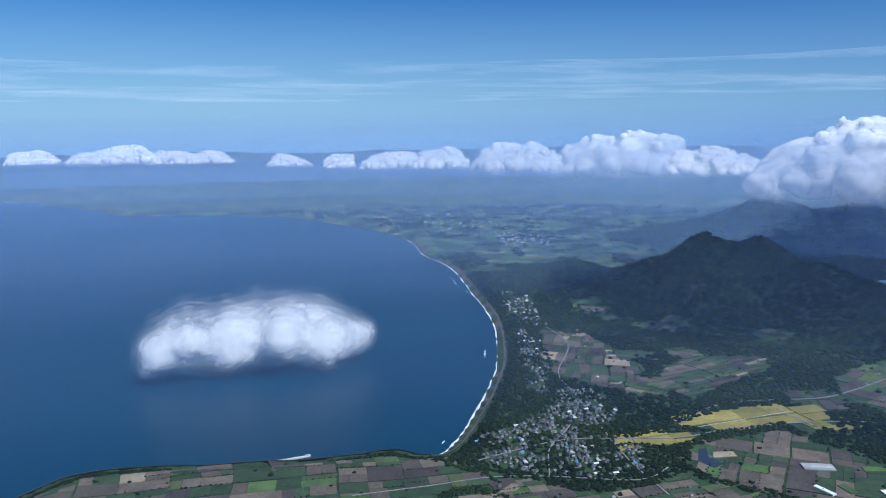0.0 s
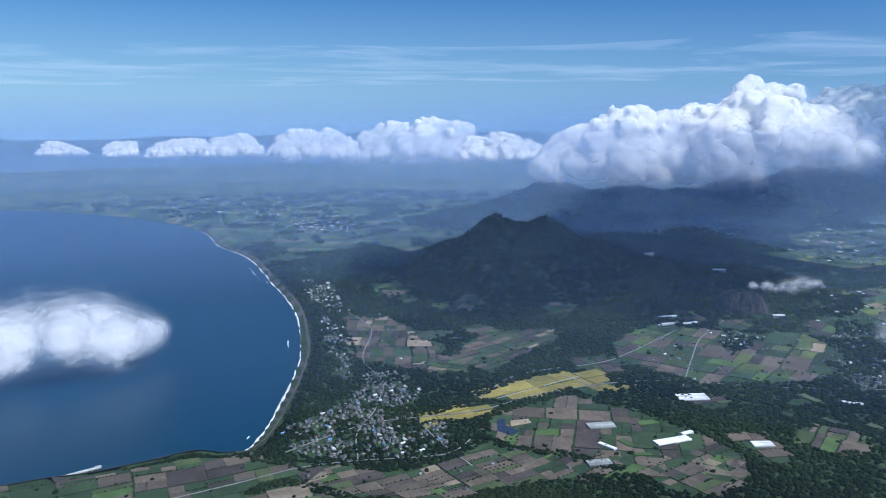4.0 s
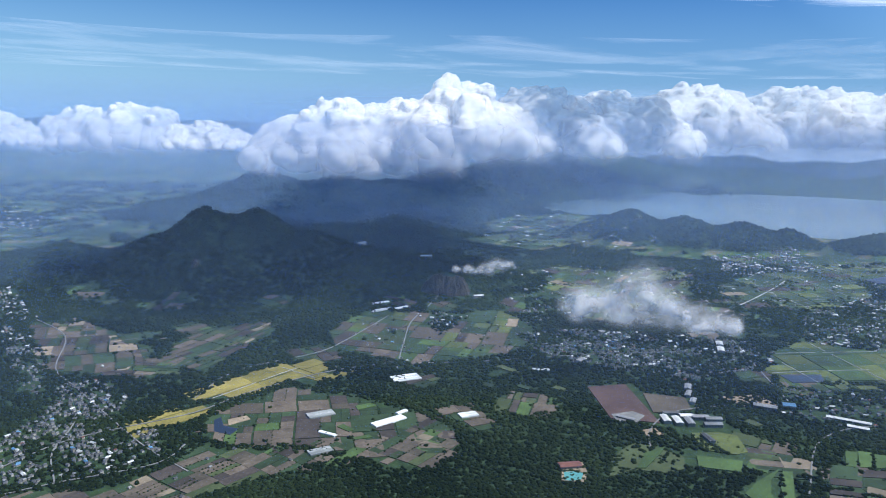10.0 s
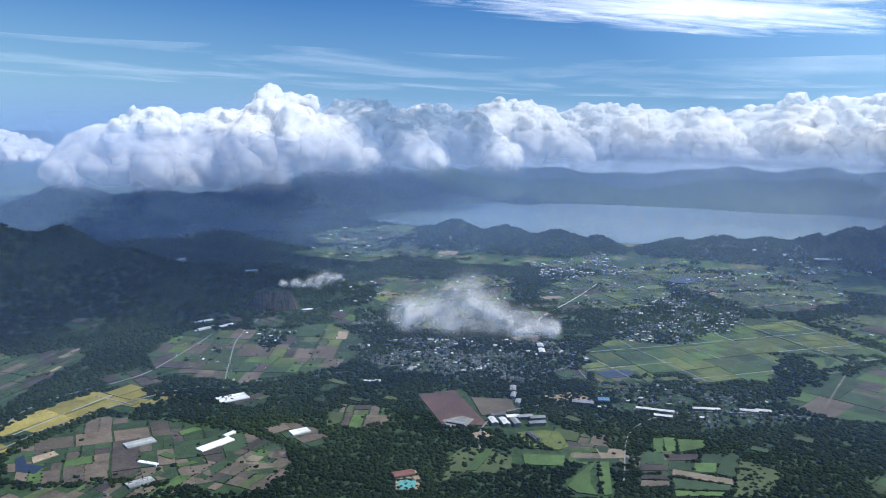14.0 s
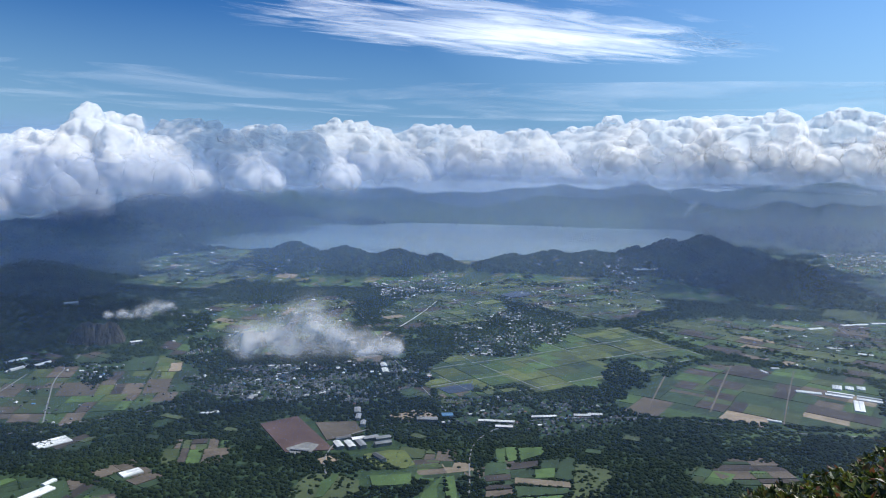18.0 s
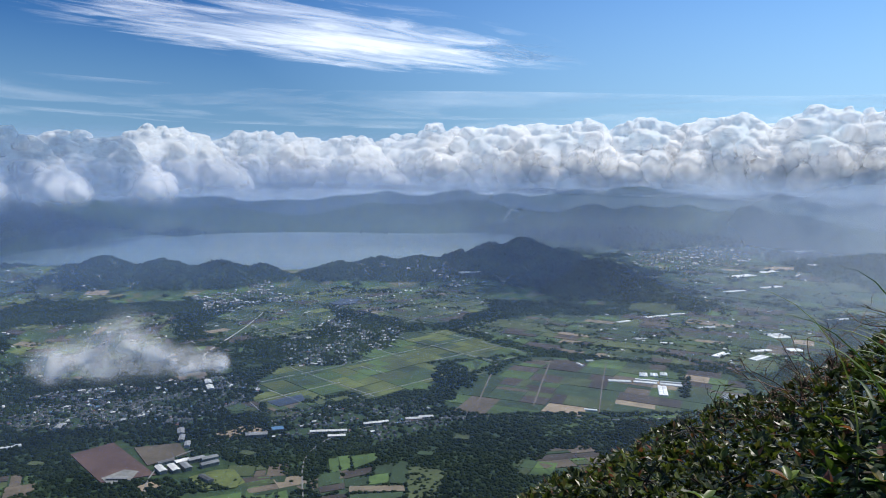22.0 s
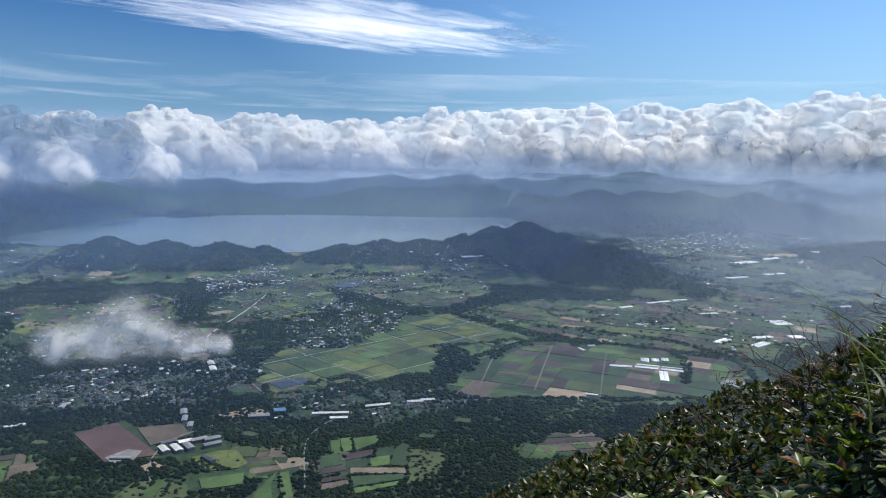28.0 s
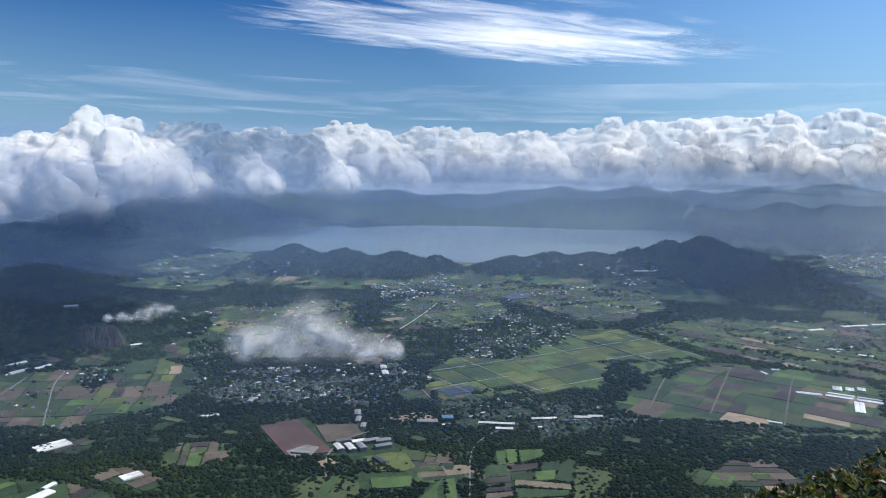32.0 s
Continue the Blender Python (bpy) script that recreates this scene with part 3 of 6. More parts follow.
BELTS = [[(-3, 455), (15, 463), (26, 459), (41, 444), (54, 424), (70, 415), (76, 402)], [(815, 250), (834, 220), (867, 183), (885, 166), (894, 130), (913, 99), (905, 63), (907, 28), (900, -11), (853, -25), (780, -24)], [(862, 184), (822, 173), (792, 172)], [(245, 556), (195, 542), (168, 524), (158, 490), (174, 468), (205, 448), (225, 420)], [(964, 153), (969, 95), (964, 64), (947, -17), (887, -79), (794, -99)], [(650, 150), (668, 120), (697, 42), (745, -70)],
         [(884, 152), (760, 205), (690, 192), (668, 232), (640, 262)], [(290, 372), (320, 410), (312, 455), (284, 520)], [(380, 540), (460, 515), (530, 550)], [(600, 590), (700, 610), (800, 560), (870, 590)], [(1010, 300), (1100, 240), (1180, 70), (1290, -20)], [(980, 440), (1060, 420), (1180, 330)], [(609, 766), (666, 761), (731, 753)], [(790, 834), (864, 843), (964, 840)], [(771, 664), (846, 649), (929, 635), (988, 629)],
         [(791, 233), (767, 210), (737, 184), (791, 192)], [(605, 150), (638, 120), (670, 93), (675, 58), (687, 13)], [(636, 313), (672, 290), (653, 253), (651, 224), (679, 195)]]


def belt_distance(x, y):
    """How far the nearest belt of trees between the fields is."""
    return np.minimum.reduce([line_distance(b, x, y) for b in BELTS])


def open_ground(x, y):
    """Where trees may stand: not on the clearings, yards and lawns."""
    return ~in_any(CLEARINGS, x, y)


def wood_points(r0, r1, a0, a1, step, seed):
    """Points about step apart (at r0; wider further out) on a fan of the plan."""
    rng = np.random.RandomState(seed)
    area = radians(a1 - a0) * (r1 * r1 - r0 * r0) / 2
    n = int(area / step ** 2)
    r = np.sqrt(r0 * r0 + rng.rand(n) * (r1 * r1 - r0 * r0))
    a = np.radians(a0 + rng.rand(n) * (a1 - a0))
    return r * np.sin(a), r * np.cos(a)


for r0, r1, step, seed in ((350, 460, 2.0, 1), (460, 620, 2.35, 2), (620, 850, 3.0, 3), (850, 1250, 3.9, 4), (1250, 1750, 5.8, 5), (1750, 2400, 9.0, 6)):
    x, y = wood_points(r0, r1, -32, 118, step, seed)
    keep = inside(LAND, x, y) & ~inside(LAKE_LINE, x, y) & (line_distance(COAST_LINE, x, y) > 9)
    x, y = x[keep], y[keep]
    hill = hill_cover(x, y)
    jx, jy = x + 16 * (noise2(x, y, 22, 2, 41) - 0.5), y + 16 * (noise2(x, y, 22, 2, 42) - 0.5)
    fields, towns = in_any(FIELDS, jx, jy), in_any(TOWNS, jx, jy)
    fields &= ~towns
    gap = noise2(x, y, 45, 3, 3)
    rng = np.random.RandomState(seed + 50)
    if r0 < 1250:
        stray = np.where(in_any(TIDY, x, y), 0.0, np.where(r0 < 850, 0.006, 0.02 + 0.35 * (noise2(x, y, 34, 2, 33) > 0.6)))
        keep = np.where(fields & (hill < 0.5), rng.rand(len(x)) < stray, np.where(towns, rng.rand(len(x)) < 0.2 + 0.6 * (noise2(x, y, 20, 2, 5) < 0.5), (gap > 0.27) & (noise2(x, y, 14, 2, 31) > 0.18)))
    else:
        keep = (hill > 0.5) | (~fields & ~towns & (gap > 0.58)) | (fields & (rng.rand(len(x)) < 0.02 + 0.5 * (noise2(x, y, 40, 2, 34) > 0.6)))
    keep |= (belt_distance(x, y) < 3.5 + 2.5 * gap) & (rng.rand(len(x)) < 0.9)
    keep |= in_any(GROVES, jx, jy) & (rng.rand(len(x)) < 0.93)
    keep &= open_ground(x, y) & (~in_any([PARKLAND, SCRUBLAND], x, y) | (rng.rand(len(x)) < 0.3))
    x, y = x[keep], y[keep]
    size = step * (0.58 + 0.42 * rng.rand(len(x)) ** 1.5)
    ob = new("woodland", scatter_mesh("woodland", x, y, height(x, y) + size * 0.3, size, CLUMPS if r0 < 850 else FAR_CLUMPS, FOREST, seed, 0.8))
    tagged(ob, "dense dark green broadleaf woodland on plain and slopes", "woodland", kind="stuff")


# ---- fields ----
def crop(name, dark, light, scale, rough):
    """Crop or soil, toned down and a little cooler."""
    return plain(name, tuple(c * k for c, k in zip(dark, (0.80, 0.84, 0.90))), tuple(c * k for c, k in zip(light, (0.80, 0.84, 0.90))), scale, rough)


CROPS = {
    "bare brown soil": crop("brown_soil", (0.098, 0.077, 0.057), (0.16, 0.128, 0.096), 0.5, 0.95),
    "dark tilled soil": crop("dark_soil", (0.052, 0.043, 0.038), (0.09, 0.072, 0.062), 0.5, 0.95),
    "leafy green crop": crop("green_crop", (0.03, 0.055, 0.024), (0.05, 0.082, 0.036), 0.6, 0.9),
    "bright green grass": crop("bright_grass", (0.06, 0.105, 0.032), (0.092, 0.145, 0.044), 0.6, 0.9),
    "dull olive crop": crop("olive_crop", (0.055, 0.075, 0.03), (0.09, 0.112, 0.044), 0.6, 0.9),
    "ripening yellow rice": crop("yellow_rice", (0.24, 0.20, 0.05), (0.36, 0.29, 0.08), 0.5, 0.9),
    "green and gold rice": crop("gold_green_rice", (0.085, 0.112, 0.034), (0.135, 0.155, 0.048), 0.5, 0.9),
    "pale dry straw": crop("pale_straw", (0.24, 0.185, 0.125), (0.35, 0.275, 0.19), 0.5, 0.95),
}


def parcels(poly, angle, width, length, seed):
    """Cuts a district again and again into ever smaller plots of uneven size, with wider tracks along the first cuts;
    yields the corners of each plot."""
    rng = np.random.RandomState(seed)
    ca, sa = math.cos(radians(angle)), math.sin(radians(angle))
    loc = [(x * ca + y * sa, -x * sa + y * ca) for x, y in poly]
    todo = [(min(p[0] for p in loc), max(p[0] for p in loc), min(p[1] for p in loc), max(p[1] for p in loc), 0)]
    while todo:
        u0, u1, v0, v1, depth = todo.pop()
        wide, deep = (u1 - u0) / length, (v1 - v0) / width
        if wide * deep > 1.5 * math.exp(0.65 * rng.normal()) or max(wide, deep) > 4:
            cut_at = rng.uniform(0.34, 0.66)
            gap = 0.75 if 1 < depth < 4 else 0.12
            if wide * rng.uniform(0.7, 1.4) > deep:
                m = u0 + (u1 - u0) * cut_at
                todo += [(u0, m - gap, v0, v1, depth + 1), (m + gap, u1, v0, v1, depth + 1)]
            else:
                m = v0 + (v1 - v0) * cut_at
                todo += [(u0, u1, v0, m - gap, depth + 1), (u0, u1, m + gap, v1, depth + 1)]
            continue
        q = [(u0, v0), (u1, v0), (u1, v1), (u0, v1)]
        q = [(a + 2.2 * math.sin(b / 37 + seed) + 0.9 * math.sin(b / 11), b + 2.2 * math.sin(a / 41 + seed * 2) + 0.9 * math.sin(a / 13)) for a, b in q]
        yield [(a * ca - b * sa, a * sa + b * ca) for a, b in q]


B, D, G, L, O, Y, R, S = list(CROPS)
DISTRICTS = [
    (HEAD_FIELDS, 12, 11, 17, {B: 5, G: 4, D: 1.5, L: 1, S: 0.5, O: 1}, 1),
    (SOUTH_FIELDS, 18, 8, 17, {B: 6, G: 3, D: 2, O: 1.5, L: 0.7, S: 0.3}, 2),
    (RING_FIELDS, 62, 11, 18, {B: 6, D: 3, G: 4, L: 1, S: 0.4}, 3),
    (WEST_FIELDS, 76, 11, 18, {B: 5, G: 3, D: 2, O: 1, S: 0.4}, 4),
    (TERRACES, 30, 6, 24, {B: 3, G: 4, D: 2, O: 2, S: 0.3}, 5),
    (VALLEY_FIELDS, 40, 15, 22, {B: 3, G: 4, D: 1.5, O: 3, L: 2, S: 0.5, R: 1.5}, 6),
    (MID_FIELDS, 25, 15, 28, {G: 7, B: 1.5, D: 2, O: 3, L: 1.5, R: 2, S: 0.4}, 7),
    (NORTH_FIELDS, 20, 18, 40, {G: 4, O: 3, L: 3, R: 4, D: 1, S: 0.3}, 8),
    (PADDIES, -28, 22, 26, {R: 6, G: 2, L: 3.5, O: 1.5}, 9),
    (EAST_FIELDS, 84, 22, 30, {D: 4, G: 5, B: 2, O: 2.5, L: 2.5, S: 0.6}, 10),
    (YELLOW_PADDIES, 18, 17, 30, {Y: 1}, 12),
    (YELLOW_STRIP, 12, 13, 18, {Y: 3, G: 1}, 13),
    (OUTER_FIELDS, 82, 22, 34, {G: 5, D: 3, O: 4, L: 3, B: 1, S: 0.5}, 14),
    (FAR_EAST, 75, 40, 46, {G: 5, D: 2, O: 3, L: 3, S: 0.6}, 15),
    (CENTRE_FIELDS, -25, 17, 28, {G: 6, O: 4, R: 2.5, L: 1.5, D: 2, S: 0.3}, 16),
    (RIM_FIELDS, -30, 15, 26, {G: 3, O: 4, L: 2, R: 3, D: 1}, 31),
    (RIM_TERRACE, -15, 16, 24, {O: 4, L: 2, R: 3, S: 1}, 32),
]
DISTRICTS += [(p, 17 * k, 9, 16, {G: 4, B: 3, L: 2, O: 2, D: 1.5, S: 0.4}, 30 + k) for k, p in enumerate(PATCHES)]
corners, kinds_of = [], []
for poly, angle, width, length, mix_of, seed in DISTRICTS:
    rng = np.random.RandomState(seed * 7)
    kinds, w = list(mix_of), np.array(list(mix_of.values()), float)
    q = np.array(list(parcels(poly, angle, width, length, seed)))
    c = q.mean(1)
    q = q[inside(poly, c[:, 0], c[:, 1])]
    corners.append(q)
    kinds_of += [kinds[k] for k in rng.choice(len(kinds), len(q), p=w / w.sum())]
corners = np.concatenate(corners)
cx, cy = corners.mean(1).T
keep = ~in_any(TOWNS + GROVES, cx, cy) & (hill_cover(cx, cy) < 0.5) & (belt_distance(cx, cy) > 4)
corners, cx, cy = corners[keep], cx[keep], cy[keep]
kinds_of = [k for k, ok in zip(kinds_of, keep) if ok]
far = np.hypot(cx, cy)
level = height(corners[..., 0].ravel(), corners[..., 1].ravel()).reshape(-1, 4) + np.where(far < 1000, 0.5, 0.9)[:, None]
SLAB = np.array([(0, 1, 2, 3), (0, 4, 5, 1), (1, 5, 6, 2), (2, 6, 7, 3), (3, 7, 4, 0)])
rest = {}
for n, k in enumerate(np.argsort(far)):
    kind = kinds_of[k]
    top = np.c_[corners[k], level[k]]
    v = np.r_[top, top - (0, 0, 0.6)]
    if n < 300:
        ob = new("farm_field", mesh_of("farm_field", v, SLAB, CROPS[kind]))
        tagged(ob, "small rectangular farm plot of " + kind, "field", "fields on the plain")
    else:
        rest.setdefault(kind, []).append(v)
for kind, vs in rest.items():
    f = (SLAB[None] + 8 * np.arange(len(vs))[:, None, None]).reshape(-1, 4)
    tagged(new("farmland", mesh_of("farmland", np.concatenate(vs), f, CROPS[kind])), "patchwork of farm plots of " + kind, "farmland", kind="stuff")

# Low hedges along some of the plots' edges.
rng = np.random.RandomState(61)
lined = np.flatnonzero((far < 1300) & ~in_any(TIDY, cx, cy) & (rng.rand(len(far)) < 0.42))
t = np.linspace(0, 1, 7)[None, :, None]
hedge = (corners[lined, 0][:, None] * (1 - t) + corners[lined, 1][:, None] * t).reshape(-1, 2) + rng.normal(0, 0.3, (len(lined) * 7, 2))
size = 0.55 + 0.6 * rng.rand(len(hedge)) ** 2
me = scatter_mesh("hedge", hedge[:, 0], hedge[:, 1], height(hedge[:, 0], hedge[:, 1]) + 0.7, size, FAR_CLUMPS, FOREST, 9)
tagged(new("hedge", me), "dark green hedges and bushes between the plots", "hedge", kind="stuff")

# ---- houses ----
WALLS = [plain("white_render", (0.24, 0.235, 0.22), (0.5, 0.48, 0.455), 1.0), plain("grey_render", (0.18, 0.175, 0.165), (0.32, 0.31, 0.3), 1.0)]
ROOFS = [plain("dark_roof_tiles", (0.06, 0.065, 0.075), (0.12, 0.125, 0.14), 2.0, 0.7), plain("grey_roof_sheet", (0.16, 0.165, 0.18), (0.3, 0.31, 0.33), 1.0, 0.5),
         plain("white_roof_sheet", (0.45, 0.46, 0.47), (0.68, 0.68, 0.68), 1.0, 0.6), plain("rust_red_roof", (0.13, 0.055, 0.045), (0.22, 0.095, 0.075), 1.0, 0.6), plain("blue_roof_sheet", (0.09, 0.2, 0.38), (0.14, 0.3, 0.5), 1.0, 0.5)]


def house_shapes(w, l, h, hip):
    """Walls and roof of a small house; hip: how far the ridge stops short of the gables."""
    e = 0.18
    x, y = w / 2, l / 2
    wall_v = [(-x, -y, -0.8), (x, -y, -0.8), (x, y, -0.8), (-x, y, -0.8), (-x, -y, h), (x, -y, h), (x, y, h), (-x, y, h)]
    wall_f = [(0, 1, 5, 4), (1, 2, 6, 5), (2, 3, 7, 6), (3, 0, 4, 7)]
    X, Y, rz = x + e, y + e, h + w * 0.28
    roof_v = [(-X, -Y, h - 0.05), (X, -Y, h - 0.05), (X, Y, h - 0.05), (-X, Y, h - 0.05), (0, -Y + hip, rz), (0, Y - hip, rz)]
    roof_f = [(0, 1, 4, 4), (1, 2, 5, 4), (2, 3, 5, 5), (3, 0, 4, 5), (3, 2, 1, 0)]
    return (np.array(wall_v), wall_f), (np.array(roof_v), [tuple(dict.fromkeys(f)) for f in roof_f])


def simple_mesh(name, v, f, mat):
    me = bpy.data.meshes.new(name)
    me.from_pydata([tuple(p) for p in v], [], f)
    me.materials.append(mat)
    return me


HOUSE_KINDS = []
for i, (w, l, h, hip, wm, rm) in enumerate([tuple(q * 0.68 for q in k[:4]) + k[4:] for k in [(2.4, 3.4, 1.5, 0.9, 0, 0), (2.6, 3.2, 1.2, 0.0, 1, 0), (2.2, 3.0, 1.6, 0.6, 0, 1), (3.2, 5.5, 1.4, 0.0, 1, 2), (2.4, 3.2, 1.4, 0.8, 0, 3), (2.6, 4.0, 1.3, 0.0, 0, 4), (3.0, 3.4, 2.0, 1.0, 0, 0)]]):
    a, b = house_shapes(w, l, h, hip)
    HOUSE_KINDS.append((simple_mesh("wall", *a, WALLS[wm]), simple_mesh("roof", *b, ROOFS[rm]), a, b, wm, rm))
HOUSE_WORDS = ["white house with a dark grey tiled hip roof", "grey house with a dark tiled gable roof", "white house with a grey sheet roof", "long shed with a white sheet roof", "white house with a rust red roof", "white house with a blue sheet roof", "two-storey white house with a dark hip roof"]
SHARE = [0.36, 0.30, 0.13, 0.05, 0.03, 0.02, 0.11]
FAR_SHARE = [0.22, 0.17, 0.27, 0.17, 0.03, 0.04, 0.10]
spots = []
for k, (poly, spacing, turn) in enumerate(((COAST_TOWN, 3.2, 20), (SHORE_STRIP, 4.0, 5), (VALLEY_HAMLET, 4.5, 40), (BRIDGE_HAMLET, 5.5, 30), (RIM_HAMLET, 7, 10), (BAY_HAMLET, 5, 10), (MID_TOWN, 3.3, 35), (LAKE_TOWN, 5.0, 20), (GROVE_TOWN, 4.4, 30), (ROAD_TOWN, 4.6, 50), (EAST_TOWN, 9, 15), (FAR_TOWN, 9, 5), (CENTRE_FIELDS, 10, 10), (MID_FIELDS, 11, 25), (VALLEY_FIELDS, 12, 40), (NORTH_FIELDS, 17, 20), (RIM_FIELDS, 9, 30), (RIM_TERRACE, 11, 5), (OUTER_FIELDS, 16, 80), (SOUTH_FIELDS, 24, 18), (WEST_FIELDS, 22, 76), (FAR_EAST, 36, 75), (BAY_SHORE, 26, 0))):
    rng = np.random.RandomState(90 + k)
    xs, ys = [p[0] for p in poly], [p[1] for p in poly]
    gx, gy = np.meshgrid(np.arange(min(xs), max(xs), spacing), np.arange(min(ys), max(ys), spacing))
    gx, gy = (gx + rng.normal(0, spacing * 0.22, gx.shape)).ravel(), (gy + rng.normal(0, spacing * 0.22, gy.shape)).ravel()
    keep = inside(poly, gx, gy) & (rng.rand(len(gx)) < np.where(noise2(gx, gy, 20, 2, 5) > 0.5, 0.55, 0.10))
    for x, y in zip(gx[keep], gy[keep]):
        spots.append((math.hypot(x, y), x, y, turn + 90 * rng.randint(2) + rng.normal(0, 6), rng.choice(7, p=SHARE if math.hypot(x, y) < 800 else FAR_SHARE)))
spots.sort(key=lambda s: s[0])
sx, sy = np.array([s[1] for s in spots]), np.array([s[2] for s in spots])
sz = height(sx, sy)
heap = {}
for n, ((dist, x, y, turn, kind), z) in enumerate(zip(spots, sz)):
    wall, roof, a, b, wm, rm = HOUSE_KINDS[kind]
    m = pose(x, y, z + 0.4, 0, 0, turn) @ Matrix.Scale(1.0 + 0.9 * float(smooth(900, 1700, dist)), 4)
    if n < 300:
        h = new("house")
        h.matrix_basis = m
        part("wall", wall, h)
        part("roof", roof, h)
        tagged(h, HOUSE_WORDS[kind], "house", "houses of the villages")
    else:
        for key, (v, f) in ((("w", wm), a), (("r", rm), b)):
            vs, fs = heap.setdefault(key, ([], []))
            base = len(vs)
            vs.extend((m @ Vector(p))[:] for p in v)
            fs.extend(tuple(q + base for q in face) for face in f)
for (what, k), (v, f) in heap.items():
    ob = new("village_walls" if what == "w" else "village_roofs", simple_mesh("village", v, f, (WALLS if what == "w" else ROOFS)[k]))
    tagged(ob, "crowded small houses of distant villages", "village", kind="stuff")


# ---- clouds ----
def soft_normals(t, share, height_socket, relief):
    """Normals for light that is thrown back and for light that comes through, both turned partly towards the sun: light that
    wanders through droplets softens the shading of small bulges."""
    n = node(t, "Bump", Strength=0.6, Distance=relief)
    t.links.new(height_socket, n.inputs["Height"])
    scale = t.nodes.new("ShaderNodeVectorMath")
    scale.operation = "SCALE"
    scale.inputs["Scale"].default_value = 1 - share
    t.links.new(n.outputs[0], scale.inputs[0])
    out = []
    for sign in (1, -1):
        add = t.nodes.new("ShaderNodeVectorMath")
        add.inputs[1].default_value = sun_dir * (share * sign)
        t.links.new(scale.outputs[0], add.inputs[0])
        unit = t.nodes.new("ShaderNodeVectorMath")
        unit.operation = "NORMALIZE"
        t.links.new(add.outputs[0], unit.inputs[0])
        out.append(unit.outputs[0])
    return out


def skin_of(d):
    """The surface between the positive and the negative cells of a grid of densities: points in grid steps, quads and outward directions."""
    s = d > 0
    n = np.array(d.shape) - 1
    corner = [(a, b, c) for a in (0, 1) for b in (0, 1) for c in (0, 1)]
    cut = lambda q, o: q[o[0]:o[0] + n[0], o[1]:o[1] + n[1], o[2]:o[2] + n[2]]
    count = sum(cut(s, o).astype(np.int8) for o in corner)
    mixed = (count > 0) & (count < 8)
    cell = np.argwhere(mixed)
    where = np.full(mixed.shape, -1, np.int64)
    where[mixed] = np.arange(len(cell))
    total, hits = np.zeros((len(cell), 3)), np.zeros(len(cell))
    for o in corner:
        for axis in range(3):
            if o[axis]:
                continue
            o2 = tuple(1 if k == axis else o[k] for k in range(3))
            a, b = d[tuple((cell + o).T)], d[tuple((cell + o2).T)]
            cross = (a > 0) != (b > 0)
            t = np.where(cross, a / np.where(cross, a - b, 1), 0)
            p = np.tile(np.array(o, float), (len(cell), 1))
            p[:, axis] = t
            total += p * cross[:, None]
            hits += cross
    points = cell + total / hits[:, None]
    quads = []
    for axis in range(3):
        o1, o2 = [k for k in range(3) if k != axis]
        lo = [slice(1, -1)] * 3
        hi = [slice(1, -1)] * 3
        lo[axis], hi[axis] = slice(0, -1), slice(1, None)
        a, b = s[tuple(lo)], s[tuple(hi)]
        for flip, change in ((False, a & ~b), (True, ~a & b)):
            e = np.argwhere(change)
            e[:, o1] += 1
            e[:, o2] += 1
            four = []
            for i1, i2 in ((-1, -1), (0, -1), (0, 0), (-1, 0)):
                q = e.copy()
                q[:, o1] += i1
                q[:, o2] += i2
                four.append(where[tuple(q.T)])
            four = np.stack(four, 1)
            quads.append(four[:, ::-1] if flip ^ (axis == 1) else four)
    g = np.stack(np.gradient(-d), -1)
    out = g[tuple(np.clip(np.rint(points).astype(int), 0, n).T)]
    return points, np.concatenate(quads), out / (np.linalg.norm(out, axis=1, keepdims=True) + 1e-9)


def flakes(c, size, rng):
    tri = rng.normal(size=(len(c), 3, 3))
    tri *= (size * (0.6 + 0.8 * rng.rand(len(c))))[:, None, None] / np.linalg.norm(tri, axis=2, keepdims=True)
    return (c[:, None, :] + tri).reshape(-1, 3)


def soft_points(puffs, count, seed, spread=0.45, stray=0.5):
    """Droplets round the puffs, densest in their middles, drawn into shreds."""
    rng = np.random.RandomState(seed)
    p = np.array(puffs, float)
    vol = p[:, 3] ** 2
    pick = rng.choice(len(p), count, p=vol / vol.sum())
    q = p[pick, :3] + rng.normal(size=(count, 3)) * spread * p[pick, 3][:, None]
    k = np.median(p[:, 3]) * 0.8
    for axis in range(3):
        q[:, axis] += (noise3(q[:, 0] / k + 7 * axis + seed, q[:, 1] / k, q[:, 2] / k, 4) - 0.5) * 2 * stray * np.median(p[:, 3])
    return q, rng


TOP_LINE = [(-45, 0.5), (-23.6, 0.7), (-21.6, 0.26), (-17.6, 1.1), (-16.3, 0.7), (-12.2, 0.8), (-9.9, 1.7), (-7, 1.0), (-5.5, 1.3), (-1.4, 1.1), (0.6, 0.84), (1.9, 1.3), (2.7, 0.78), (5.2, 0.5), (8.4, 0.83), (11, 0.24), (12.6, 0.18), (14.4, -0.65), (15.8, 0.09), (17.8, 1.0), (22, 1.2),
            (23.4, 0.0), (26.2, -0.1), (28.7, -0.84), (32.7, -0.66), (35.6, -1.86), (38, -2.5), (39.7, -1.75), (42.4, -1.95), (45.9, -1.62), (50, -1.4), (52.8, -2.08), (58.7, -1.75), (61.7, -2.07), (66.8, -1.94), (70.5, -2.04), (73, -3.0), (79.2, -3.0), (82.9, -3.45), (87.2, -3.3), (91, -3.9), (100.5, -4.3), (125, -4.0)]
